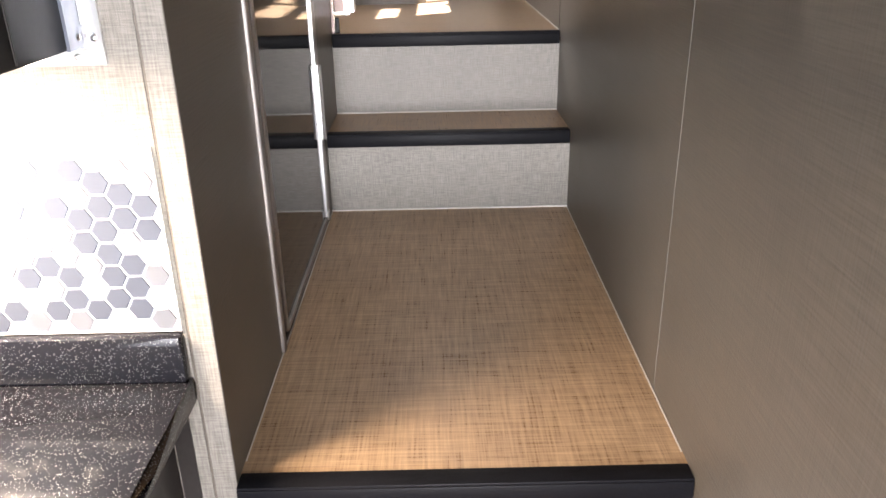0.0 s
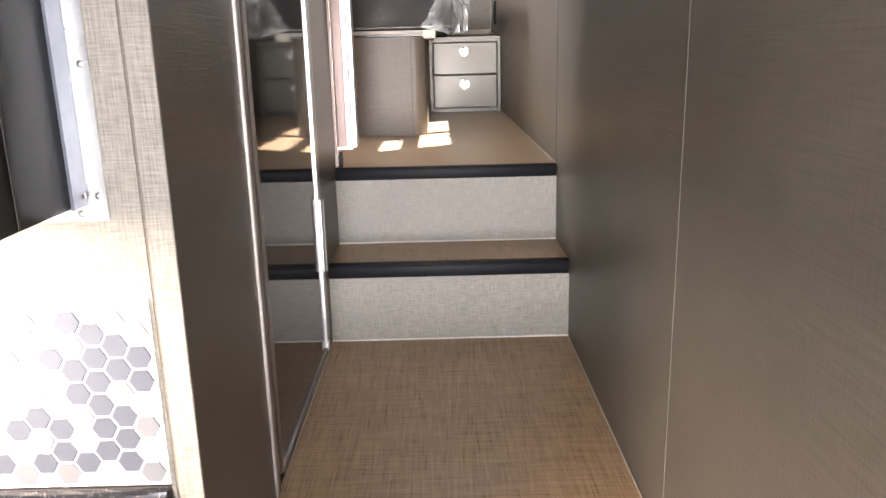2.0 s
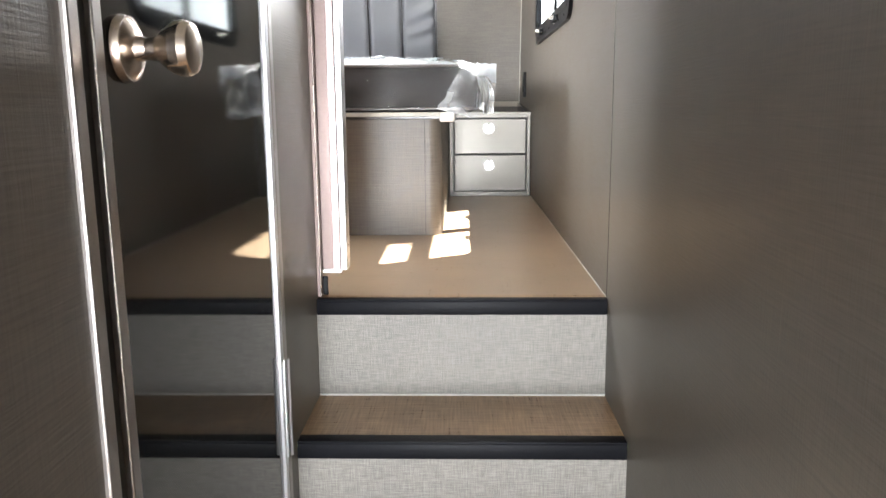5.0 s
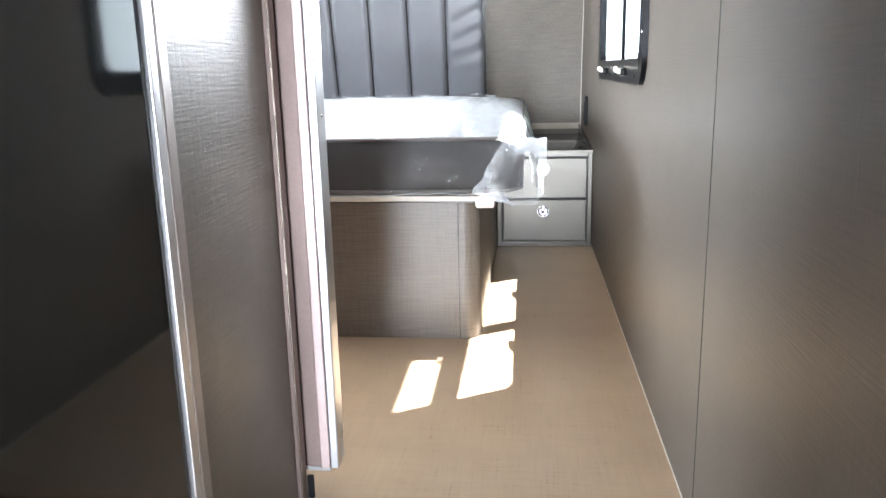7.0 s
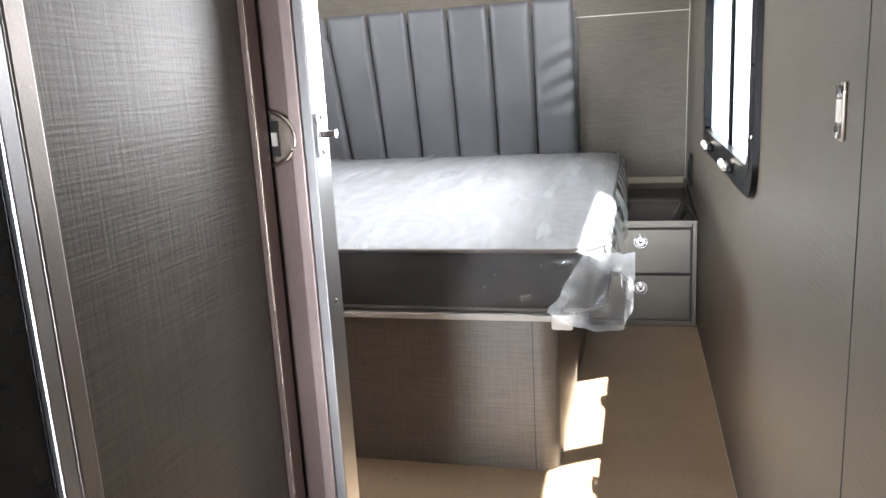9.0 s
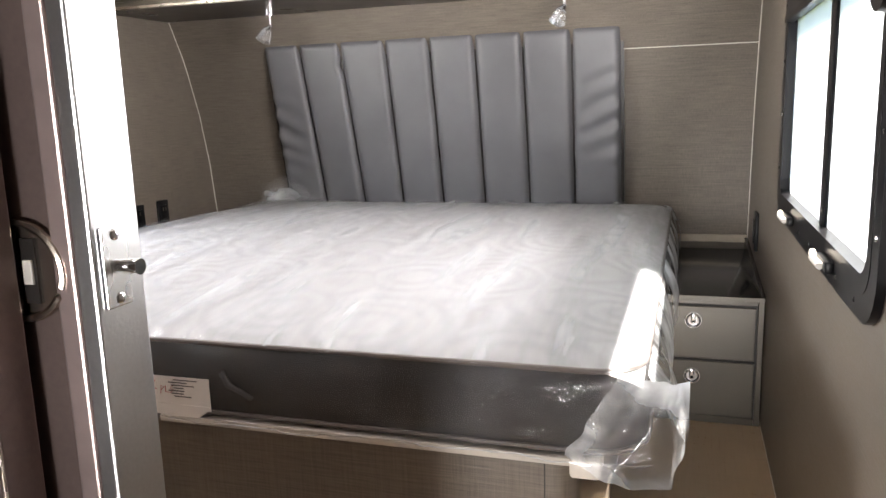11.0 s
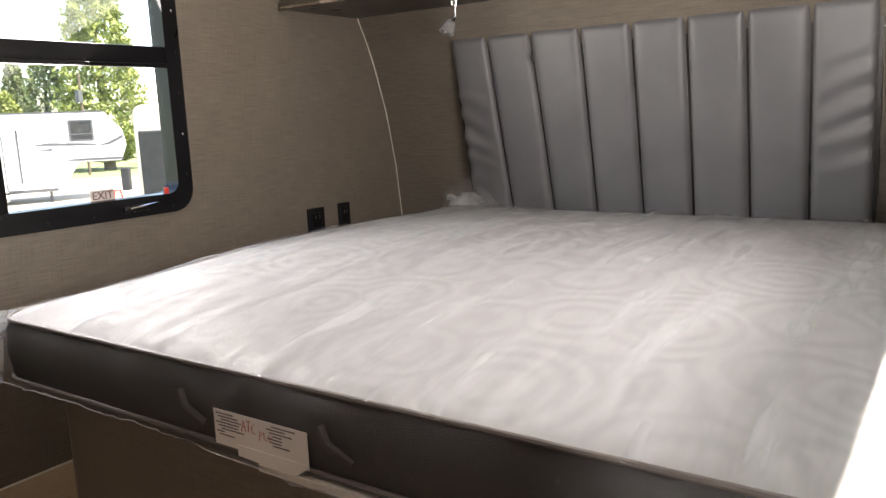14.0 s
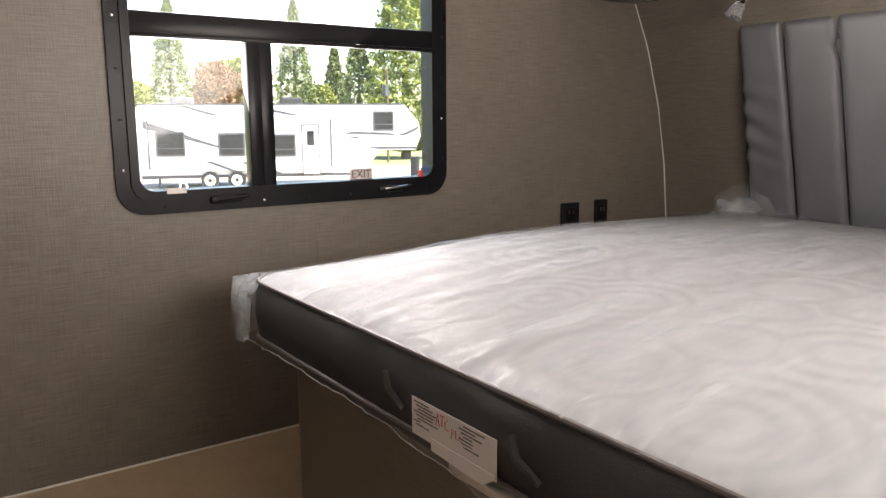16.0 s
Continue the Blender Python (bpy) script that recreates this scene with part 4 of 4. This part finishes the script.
part("body", B(WL + 0.002, R - 0.002, 4.466, 4.86, 2.078, CEILZ - 0.002), SATIN, over)
part("face_rail", B(WL + 0.002, R - 0.002, 4.455, 4.4655, 2.060, 2.090, bev=0.002), SATIN, over)
part("bottom", B(WL + 0.002, R - 0.002, 4.466, 4.905, 2.066, 2.0775), DARKLAM, over)
part("rail_bead", B(WL + 0.002, R - 0.002, 4.452, 4.4548, 2.064, 2.072), NICKEL, over)
for i in range(4):
    x = WL + 0.03 + i * 0.585
    part("door", B(x, x + 0.56, 4.448, 4.4650, 2.10, CEILZ - 0.03, bev=0.003), SATIN, over)


def spot(x, y):
    s = thing("reading_spotlight", (x, y, 2.066), "small chrome reading spotlight with clear glass cup", "spotlight", "reading spotlights over the bed")
    part("mount", cyl(bmesh.new(), (x, y, 2.066), (x, y, 2.048), 0.022, 0.022, 24), CHROME, s, smooth=True)
    part("stem", cyl(bmesh.new(), (x, y, 2.049), (x, y, 2.012), 0.005, 0.005, 12), CHROME, s, smooth=True)
    arm = part("joint", screen(bmesh.new(), (x, y, 2.010), 0.011, 2), CHROME, s, smooth=True)
    bm = bmesh.new()
    cyl(bm, (x, y, 2.008), (x - 0.010, y - 0.012, 1.990), 0.008, 0.020, 20)
    part("socket", bm, CHROME, s, smooth=True)
    part("glass_cup", cyl(bmesh.new(), (x - 0.010, y - 0.012, 1.990), (x - 0.022, y - 0.030, 1.952), 0.020, 0.030, 20), CUPGLASS, s, "faceted clear glass cup", smooth=True)


spot(-1.440, 4.80)
spot(-0.265, 4.80)

# ---- nightstand ----
ns = thing("nightstand", (0.2, 4.7, TOP), "pewter nightstand with two drawers and black top", "nightstand")
NY = 4.352
part("carcass", B(0.004, 0.392, NY + 0.012, 5.15, TOP, 1.062), SATIN, ns)
bm = bmesh.new()
for a in ((0.004, 0.022, TOP, 1.078), (0.376, 0.393, TOP, 1.078), (0.0225, 0.3755, 1.062, 1.078), (0.0225, 0.3755, TOP, TOP + 0.022)):
    box(bm, a[0], a[1], NY, NY + 0.0115, a[2], a[3], bev=0.0015)
part("face_frame", bm, SATIN, ns)
part("top", B(0.003, 0.394, NY - 0.003, 5.15, 1.0785, 1.088, bev=0.002), BLACKTOP, ns, "polished black top", smooth=True)
part("top_edge", B(0.003, 0.394, NY - 0.006, NY - 0.0032, 1.0755, 1.0885, bev=0.001), SATIN, ns)
bm = bmesh.new()
vs = [bm.verts.new(q) for q in ((0.384, NY, 1.0882), (0.384, 5.14, 1.0882), (0.384, 5.14, 1.135), (0.3955, NY, 1.0882), (0.3955, 5.14, 1.0882), (0.3955, 5.14, 1.135))]
for f in ((0, 1, 2), (3, 5, 4), (0, 2, 5, 3), (0, 3, 4, 1), (1, 4, 5, 2)):
    bm.faces.new([vs[i] for i in f])
part("side_lip", bm, BLACKTOP, ns)
for z0, z1 in ((0.712, 0.884), (0.892, 1.056)):
    part("drawer_gap", B(0.0226, 0.3754, NY + 0.004, NY + 0.0118, z0 - 0.004, z1 + 0.005), DARKSEAM, ns)
    d = part("drawer", B(0.028, 0.370, NY - 0.006, NY + 0.0035, z0, z1, bev=0.002), SATIN, ns)
    zc = z0 + (0.124 if z0 < 0.8 else 0.120)
    rg = part("ring_latch", cyl(bmesh.new(), (0.194, NY - 0.006, zc), (0.194, NY - 0.010, zc), 0.026, 0.024, 28), CHROME, d, "chrome flush ring latch", smooth=True)
    part("latch_ring", tube(bmesh.new(), [(0.194 + 0.019 * math.cos(radians(t)), NY - 0.012, zc + 0.019 * math.sin(radians(t))) for t in range(0, 360, 15)], 0.003, True), CHROME, rg, smooth=True)
    part("latch_tongue", B(0.187, 0.201, NY - 0.015, NY - 0.010, zc - 0.008, zc + 0.024, bev=0.003), CHROME, rg, smooth=True)
    part("keyhole", cyl(bmesh.new(), (0.194, NY - 0.0154, zc - 0.002), (0.194, NY - 0.010, zc - 0.002), 0.004, 0.004, 12), BLACKPLASTIC, rg)
solid("back_trim", B(-0.05, R - 0.002, 5.155, 5.168, 1.112, 1.142, bev=0.002), plain("tan_trim", (0.36, 0.31, 0.24), 0.5), "tan trim board behind the nightstand", "trim", "structure")


def socket(name, x, s, y, z, w, h, label):
    o = thing(name, (x, y, z), label, "socket")
    a, b = sorted((x, x + s * 0.012))
    part("plate", B(a, b, y - w / 2, y + w / 2, z - h / 2, z + h / 2, bev=0.005), BLACKPLASTIC, o, smooth=True)
    a, b = sorted((x + s * 0.012, x + s * 0.016))
    part("insert", B(a, b, y - w * 0.3, y + w * 0.3, z - h * 0.3, z + h * 0.3, bev=0.0015), BLACKMETAL, o, smooth=True)
    for k in (-1, 1):
        part("slot", B(min(x + s * 0.016, x + s * 0.0165), max(x + s * 0.016, x + s * 0.0165), y + k * w * 0.12 - 0.003, y + k * w * 0.12 + 0.003, z + h * 0.05, z + h * 0.2), SATIN, o)
    return o


socket("wall_socket", WL, 1, 4.576, 1.262, 0.094, 0.095, "square black wall socket above the mattress")
socket("usb_socket", WL, 1, 4.744, 1.262, 0.070, 0.100, "rounded black charging socket above the mattress")
socket("wall_socket", R, -1, 4.745, 1.225, 0.080, 0.130, "tall black wall socket beside the nightstand")

# ---- outdoors ----
GZ = -1.2
O0, OD, OR = Vector((0.11, 2.509, 0)), Vector((-0.9207, 0.3903, 0)), Vector((0.3903, 0.9207, 0))
OUTROT = math.degrees(math.atan2(0.9207, 0.3903))


def yard(u, d, z=0.0):
    return O0 + OR * u + OD * d + Vector((0, 0, z))


bm = bmesh.new()
bmesh.ops.create_grid(bm, x_segments=40, y_segments=40, size=1500, matrix=Matrix.Translation((0, 0, GZ)))
solid("ground", bm, GROUND, "grassy ground of the trailer lot", "ground", "structure")
lot = new("gravel_lot", mesh_of("gravel_lot", B(-12, 9, 5, 46, GZ, GZ + 0.03), GRAVEL))
lot.matrix_world = pose(*O0, 0, 0, OUTROT)
tagged(lot, "pale gravel strip where trailers are parked", "gravel", kind="structure")


def local_thing(name, m, label, category, group=""):
    ob = new(name)
    ob.matrix_world = m
    ORG[ob.name] = Vector((0, 0, 0))
    return tagged(ob, label, category, group)


def wheel(parent, x, y, z, r=0.36):
    t = part("wheel", cyl(bmesh.new(), (x, y, z), (x, y + 0.22, z), r, r, 28), TYRE, parent, "black tyre")
    part("rim", cyl(bmesh.new(), (x, y - 0.012, z), (x, y + 0.05, z), r * 0.62, r * 0.66, 20), ALU, t, "bright alloy rim")
    part("hub", cyl(bmesh.new(), (x, y - 0.03, z), (x, y, z), r * 0.2, r * 0.24, 12), TYRE, t)
    for k in range(5):
        a = radians(72 * k)
        part("spoke_gap", cyl(bmesh.new(), (x + 0.42 * r * math.cos(a), y - 0.016, z + 0.42 * r * math.sin(a)), (x + 0.42 * r * math.cos(a), y, z + 0.42 * r * math.sin(a)), r * 0.1, r * 0.1, 8), TYRE, t)


tr = local_thing("travel_trailer", pose(*yard(0, 33), 0, 0, OUTROT), "long white fifth-wheel trailer with grey graphics", "trailer")
part("body", prism(bmesh.new(), [(-5.6, -0.72), (3.35, -0.72), (3.6, -0.60), (4.25, 0.32), (5.8, 0.30), (6.05, 0.9), (5.95, 1.5), (5.35, 2.22), (5.0, 2.28), (-5.45, 2.24), (-5.65, 2.0)], 0.0, 2.5), WHITEGEL, tr)
part("slide_room", prism(bmesh.new(), [(-5.35, -0.45), (2.25, -0.45), (2.25, 1.62), (-5.35, 1.62)], -0.22, -0.005), WHITEGEL, tr)
part("awning", tube(bmesh.new(), [(-5.4, -0.36, 1.74), (2.3, -0.36, 1.70)], 0.07), WHITEGEL, tr, smooth=True)
part("awning_arm", B(2.14, 2.20, -0.30, -0.22, -0.35, 1.70), GREYGEL, tr)
part("awning_arm", B(-5.16, -5.10, -0.30, -0.22, -0.35, 1.70), GREYGEL, tr)
part("roof_rail", B(-5.5, 5.3, -0.02, 0.04, 2.22, 2.28), GREYGEL, tr)
part("skirt", B(-5.5, 3.4, -0.01, 0.02, -0.75, -0.62), GREYGEL, tr)
for pts, y in ((((-5.3, 1.60), (-5.3, 1.30), (-1.9, 0.35), (-2.2, 0.50)), -0.235), (((-1.5, 2.2), (-0.9, 2.2), (1.2, 1.75), (0.6, 1.78)), -0.02), (((-4.0, 2.2), (-3.6, 2.2), (-2.2, 1.78), (-2.6, 1.78)), -0.02), (((2.6, 1.02), (3.2, 1.12), (5.0, 1.0), (4.9, 0.94)), -0.02), (((2.8, 0.86), (3.4, 0.90), (3.3, 0.80)), -0.02),
               (((-1.6, -0.10), (-1.2, -0.10), (0.2, -0.62), (-0.3, -0.62)), -0.235), (((-3.0, -0.05), (-2.7, -0.05), (-1.6, -0.5), (-1.9, -0.5)), -0.235), (((4.9, 0.92), (5.4, 0.94), (5.95, 1.2), (5.95, 1.32), (5.35, 1.04)), -0.02), (((3.6, 0.42), (4.2, 0.36), (5.9, 0.34), (5.9, 0.44), (4.2, 0.46)), -0.02)):
    part("graphic", prism(bmesh.new(), pts, y, y + 0.012), GREYGEL, tr)
for x0, x1, z0, z1, y in ((-4.82, -3.76, 0.20, 1.11, -0.24), (-2.39, -1.40, 0.17, 1.05, -0.24), (-0.19, 0.66, 0.13, 0.98, -0.24), (4.02, 4.84, 1.16, 1.92, -0.02)):
    w = part("window", B(x0, x1, y, y + 0.02, z0, z1, bev=0.009), TINTED, tr, "dark tinted window")
    part("window_frame", ring(bmesh.new(), loop_rr(x0 - 0.04, x1 + 0.04, z0 - 0.04, z1 + 0.04, 0.06), loop_rr(x0 + 0.03, x1 - 0.03, z0 + 0.03, z1 - 0.03, 0.05), 0, 0.02), GREYGEL, w).matrix_local = Matrix(((0, 1, 0, 0), (-1, 0, 0, y + 0.004), (0, 0, 1, 0), (0, 0, 0, 1)))
    part("sash_bar", B(x0 + 0.03, x1 - 0.03, y - 0.006, y + 0.002, z0 + 0.3 * (z1 - z0), z0 + 0.3 * (z1 - z0) + 0.03), GREYGEL, w)
dr = part("door", B(0.99, 1.64, -0.245, -0.221, -0.60, 1.38, bev=0.01), WHITEGEL, tr)
part("door_outline", ring(bmesh.new(), loop_rr(0.95, 1.68, -0.64, 1.42, 0.05), loop_rr(0.99, 1.64, -0.60, 1.38, 0.04), 0, 0.02), GREYGEL, dr).matrix_local = Matrix(((0, 1, 0, 0), (-1, 0, 0, -0.232), (0, 0, 1, 0), (0, 0, 0, 1)))
part("door_window", B(1.16, 1.46, -0.252, -0.244, 0.55, 1.15), TINTED, dr)
for i in range(3):
    part("entry_step", B(1.0, 1.65, -0.6 - 0.2 * i, -0.35 - 0.2 * i, -0.62 - 0.16 * i, -0.59 - 0.16 * i), ALU, tr)
for x in (-2.82, -1.75):
    wheel(tr, x, -0.28, -0.83)
for x in (-3.9, 0.6):
    part("roof_unit", B(x - 0.45, x + 0.45, 0.8, 1.5, 2.24, 2.56, bev=0.08), GREYGEL if x < 0 else TYRE, tr, "roof air conditioner")
part("landing_leg", B(3.1, 3.2, 0.2, 0.3, GZ, -0.6), GREYGEL, tr)
part("landing_leg", B(-4.9, -4.8, 0.2, 0.3, GZ, -0.7), GREYGEL, tr)

mh = local_thing("motor_coach", pose(*yard(3.75, 15.5), 0, 0, OUTROT - 32), "beige motor coach with dark windscreen", "motor coach")
part("body", B(-0.9, 1.5, 0.0, 7.0, GZ + 0.35, 2.05, bev=0.18, seg=3), BEIGE, mh, smooth=True)
part("windscreen", B(-0.78, 1.38, -0.03, 0.10, 0.25, 1.55, bev=0.04), TINTED, mh)
part("side_window", B(-0.93, -0.85, 0.5, 1.6, 0.35, 1.25, bev=0.02), TINTED, mh)
part("bumper", B(-0.88, 1.48, -0.10, 0.12, GZ + 0.30, GZ + 0.62, bev=0.05), GREYGEL, mh)
part("mirror", B(-1.15, -0.98, -0.15, 0.0, 0.4, 0.85, bev=0.03), TYRE, mh)
for y in (1.2, 5.2):
    part("wheel", cyl(bmesh.new(), (-0.92, y, GZ + 0.45), (-0.6, y, GZ + 0.45), 0.45, 0.45, 24), TYRE, mh)

def folding_stand(u, d, m, label):
    t = local_thing("safety_stand", pose(*yard(u, d, GZ + 0.03), 0, 0, OUTROT), label, "stand")
    for k in (-1, 1):
        part("leg", tube(bmesh.new(), [(0.22 * k, 0, 0), (0.08 * k, 0, 0.75)], 0.035), m, t)
    part("rail", tube(bmesh.new(), [(-0.1, 0, 0.72), (0.1, 0, 0.72)], 0.035), m, t)
    part("cross_rail", tube(bmesh.new(), [(-0.16, 0, 0.34), (0.16, 0, 0.34)], 0.025), m, t)


folding_stand(4.5, 27.0, RED, "small orange folding safety stand on gravel")
folding_stand(-3.2, 27.0, WHITEGEL, "small white folding stand beside the trailer")


def spray_mesh(name, centres, sizes, m, flat=0.0):
    """Many small leaf-like blades, one island each."""
    k = len(centres)
    rng = np.random.default_rng(k)
    nrm = rng.normal(size=(k, 3))
    nrm /= np.linalg.norm(nrm, axis=1)[:, None]
    if flat:
        nrm[:, 2] += flat
        nrm /= np.linalg.norm(nrm, axis=1)[:, None]
    a = np.cross(nrm, rng.normal(size=(k, 3)))
    a /= np.linalg.norm(a, axis=1)[:, None]
    b = np.cross(nrm, a)
    s = sizes[:, None]
    v = np.stack([centres + a * s, centres + b * s * 0.55, centres - a * s, centres - b * s * 0.55 + nrm * s * 0.3], axis=1).reshape(-1, 3)
    f = np.arange(4 * k).reshape(-1, 4)
    me = bpy.data.meshes.new(name)
    me.from_pydata(v.tolist(), [], f.tolist())
    me.materials.append(m)
    return me


def conifer(u, d, h, r, m, seed, label, dense=15000, column=False):
    rng = np.random.default_rng(seed)
    t = local_thing("conifer_tree", pose(*yard(u, d, GZ)), label, "tree")
    part("trunk", cyl(bmesh.new(), (0, 0, 0), (0, 0, h * 0.96), 0.035 * h ** 0.9, 0.02, 10), BARK, t)
    for k in range(10):
        a, z = rng.uniform(0, 6.28), h * rng.uniform(0.1, 0.8)
        q = r * (1 - z / h) * 0.9
        part("limb", cyl(bmesh.new(), (0, 0, z), (q * math.cos(a), q * math.sin(a), z - 0.12 * q), 0.05, 0.015, 6), BARK, t)
    z = rng.uniform(0.04, 1.0, dense) ** (0.95 if column else 1.25)
    tier = 0.72 + 0.28 * np.abs(((z * 15 + rng.uniform(-0.15, 0.15, dense)) % 1.0) - 0.0)
    ang = rng.uniform(0, 2 * np.pi, dense)
    lobes = 1 + 0.16 * np.sin(ang * 7 + z * 40) + 0.10 * np.sin(ang * 3 + z * 9 + seed)
    shape = ((1 - z) ** 0.55 * np.minimum(1, z * 6) if column else (1 - z) ** 0.85)
    rad = r * shape * tier * lobes * rng.uniform(0.45, 1.0, dense) ** 0.5 + 0.05
    c = np.stack([rad * np.cos(ang), rad * np.sin(ang), h * z - 0.12 * rad], axis=1)
    sz = rng.uniform(0.06, 0.15, dense) * (h / 12) ** 0.5
    ob = new("crown", spray_mesh("crown", c, sz, m, 0.4))
    ob.parent = t
    return t


def broadleaf(u, d, h, r, m, seed, label, dense=13000):
    rng = np.random.default_rng(seed)
    t = local_thing("broadleaf_tree", pose(*yard(u, d, GZ)), label, "tree")
    part("trunk", cyl(bmesh.new(), (0, 0, 0), (0, 0, h * 0.55), 0.03 * h, 0.014 * h, 10), BARK, t)
    clumps = []
    for k in range(16):
        a, e = rng.uniform(0, 6.28), rng.uniform(-0.3, 1.0)
        q = Vector((r * 0.65 * math.cos(a) * math.cos(e), r * 0.65 * math.sin(a) * math.cos(e), h * 0.60 + h * 0.30 * math.sin(e)))
        clumps.append(q)
        part("limb", cyl(bmesh.new(), (0, 0, h * 0.3), q, 0.05, 0.015, 6), BARK, t)
    idx = rng.integers(0, len(clumps), dense)
    g = rng.normal(size=(dense, 3))
    g /= np.linalg.norm(g, axis=1)[:, None]
    c = np.array(clumps)[idx] + g * (r * 0.42 * rng.uniform(0.3, 1.0, dense) ** 0.45)[:, None]
    ob = new("crown", spray_mesh("crown", c, rng.uniform(0.07, 0.16, dense), m))
    ob.parent = t
    return t


conifer(-7.5, 60, 11.8, 2.9, SPRUCE, 1, "tall dark green spruce behind the trailers")
conifer(1.4, 60, 11.8, 2.8, SPRUCE, 2, "tall dark green spruce behind the trailers")
conifer(9.0, 55, 14.5, 3.6, GREEN, 3, "broad bright green cypress-like conifer", 30000, True)
conifer(6.0, 58, 8.6, 2.3, SPRUCE, 6, "dark green conifer beside the tall tree", 15000, True)
conifer(4.6, 63, 9.0, 2.0, SPRUCE, 8, "dark green conifer in the tree line")
conifer(15.0, 58, 10.5, 2.8, SPRUCE, 9, "dark green conifer in the tree line")
broadleaf(-4.2, 60, 7.4, 2.2, RUSSET, 4, "russet-leaved ornamental tree beyond the trailer", 13000)
broadleaf(-3.0, 66, 8.4, 2.0, GREEN, 5, "light green spring tree beyond the trailer")
broadleaf(3.2, 62, 5.8, 1.9, GREEN, 7, "bright green round shrub tree")
broadleaf(-10.5, 58, 5.6, 2.2, GREEN, 10, "bright green shrub tree")
broadleaf(-13.5, 62, 7.5, 2.8, GREEN, 11, "bright green tree in the tree line")
pole = local_thing("utility_pole", pose(*yard(7.0, 50, GZ)), "thin grey wooden utility pole with box", "utility pole")
part("mast", cyl(bmesh.new(), (0, 0, 0), (0, 0, 6.0), 0.09, 0.07, 10), BARK, pole)
part("box", B(-0.2, 0.2, -0.25, 0.0, 4.3, 5.0), GREYGEL, pole)
rng = np.random.default_rng(12)
k = 22000
hx = rng.uniform(-60, 60, k)
hc = np.stack([hx, rng.normal(0, 0.8, k), rng.uniform(0, 1, k) ** 0.7 * (2.6 + 0.9 * np.sin(hx * 0.7) + 0.6 * np.sin(hx * 1.9))], axis=1)
hedge = new("far_shrubs", spray_mesh("far_shrubs", hc, rng.uniform(0.15, 0.32, k), GREEN))
hedge.matrix_world = pose(*yard(0, 72, GZ), 0, 0, OUTROT)
tagged(hedge, "far row of bright green shrubs", "shrubs", kind="stuff")

# ---- tiles, last ----
hexm = bpy.data.meshes.new("hex_tile")
bm = bmesh.new()
rt = 0.0168
lo = [bm.verts.new((rt * math.cos(radians(60 * i)), 0, rt * math.sin(radians(60 * i)))) for i in range(6)]
hi = [bm.verts.new((0.93 * rt * math.cos(radians(60 * i)), -0.0016, 0.93 * rt * math.sin(radians(60 * i)))) for i in range(6)]
bm.faces.new(hi)
for i in range(6):
    bm.faces.new((lo[i], lo[(i + 1) % 6], hi[(i + 1) % 6], hi[i]))
bmesh.ops.recalc_face_normals(bm, faces=bm.faces)
bm.to_mesh(hexm)
bm.free()
hexm.materials.append(HEX)
px, pz = 0.0270, 0.0312
for i in range(22):
    for j in range(7):
        x = -0.325 - px * i
        z = 0.515 + pz * j + (pz / 2 if i % 2 else 0)
        if z < 0.727:
            t = new("tile", hexm)
            t.parent = panel
            t.location = Vector((x, 0.9362, z)) - ORG[panel.name]
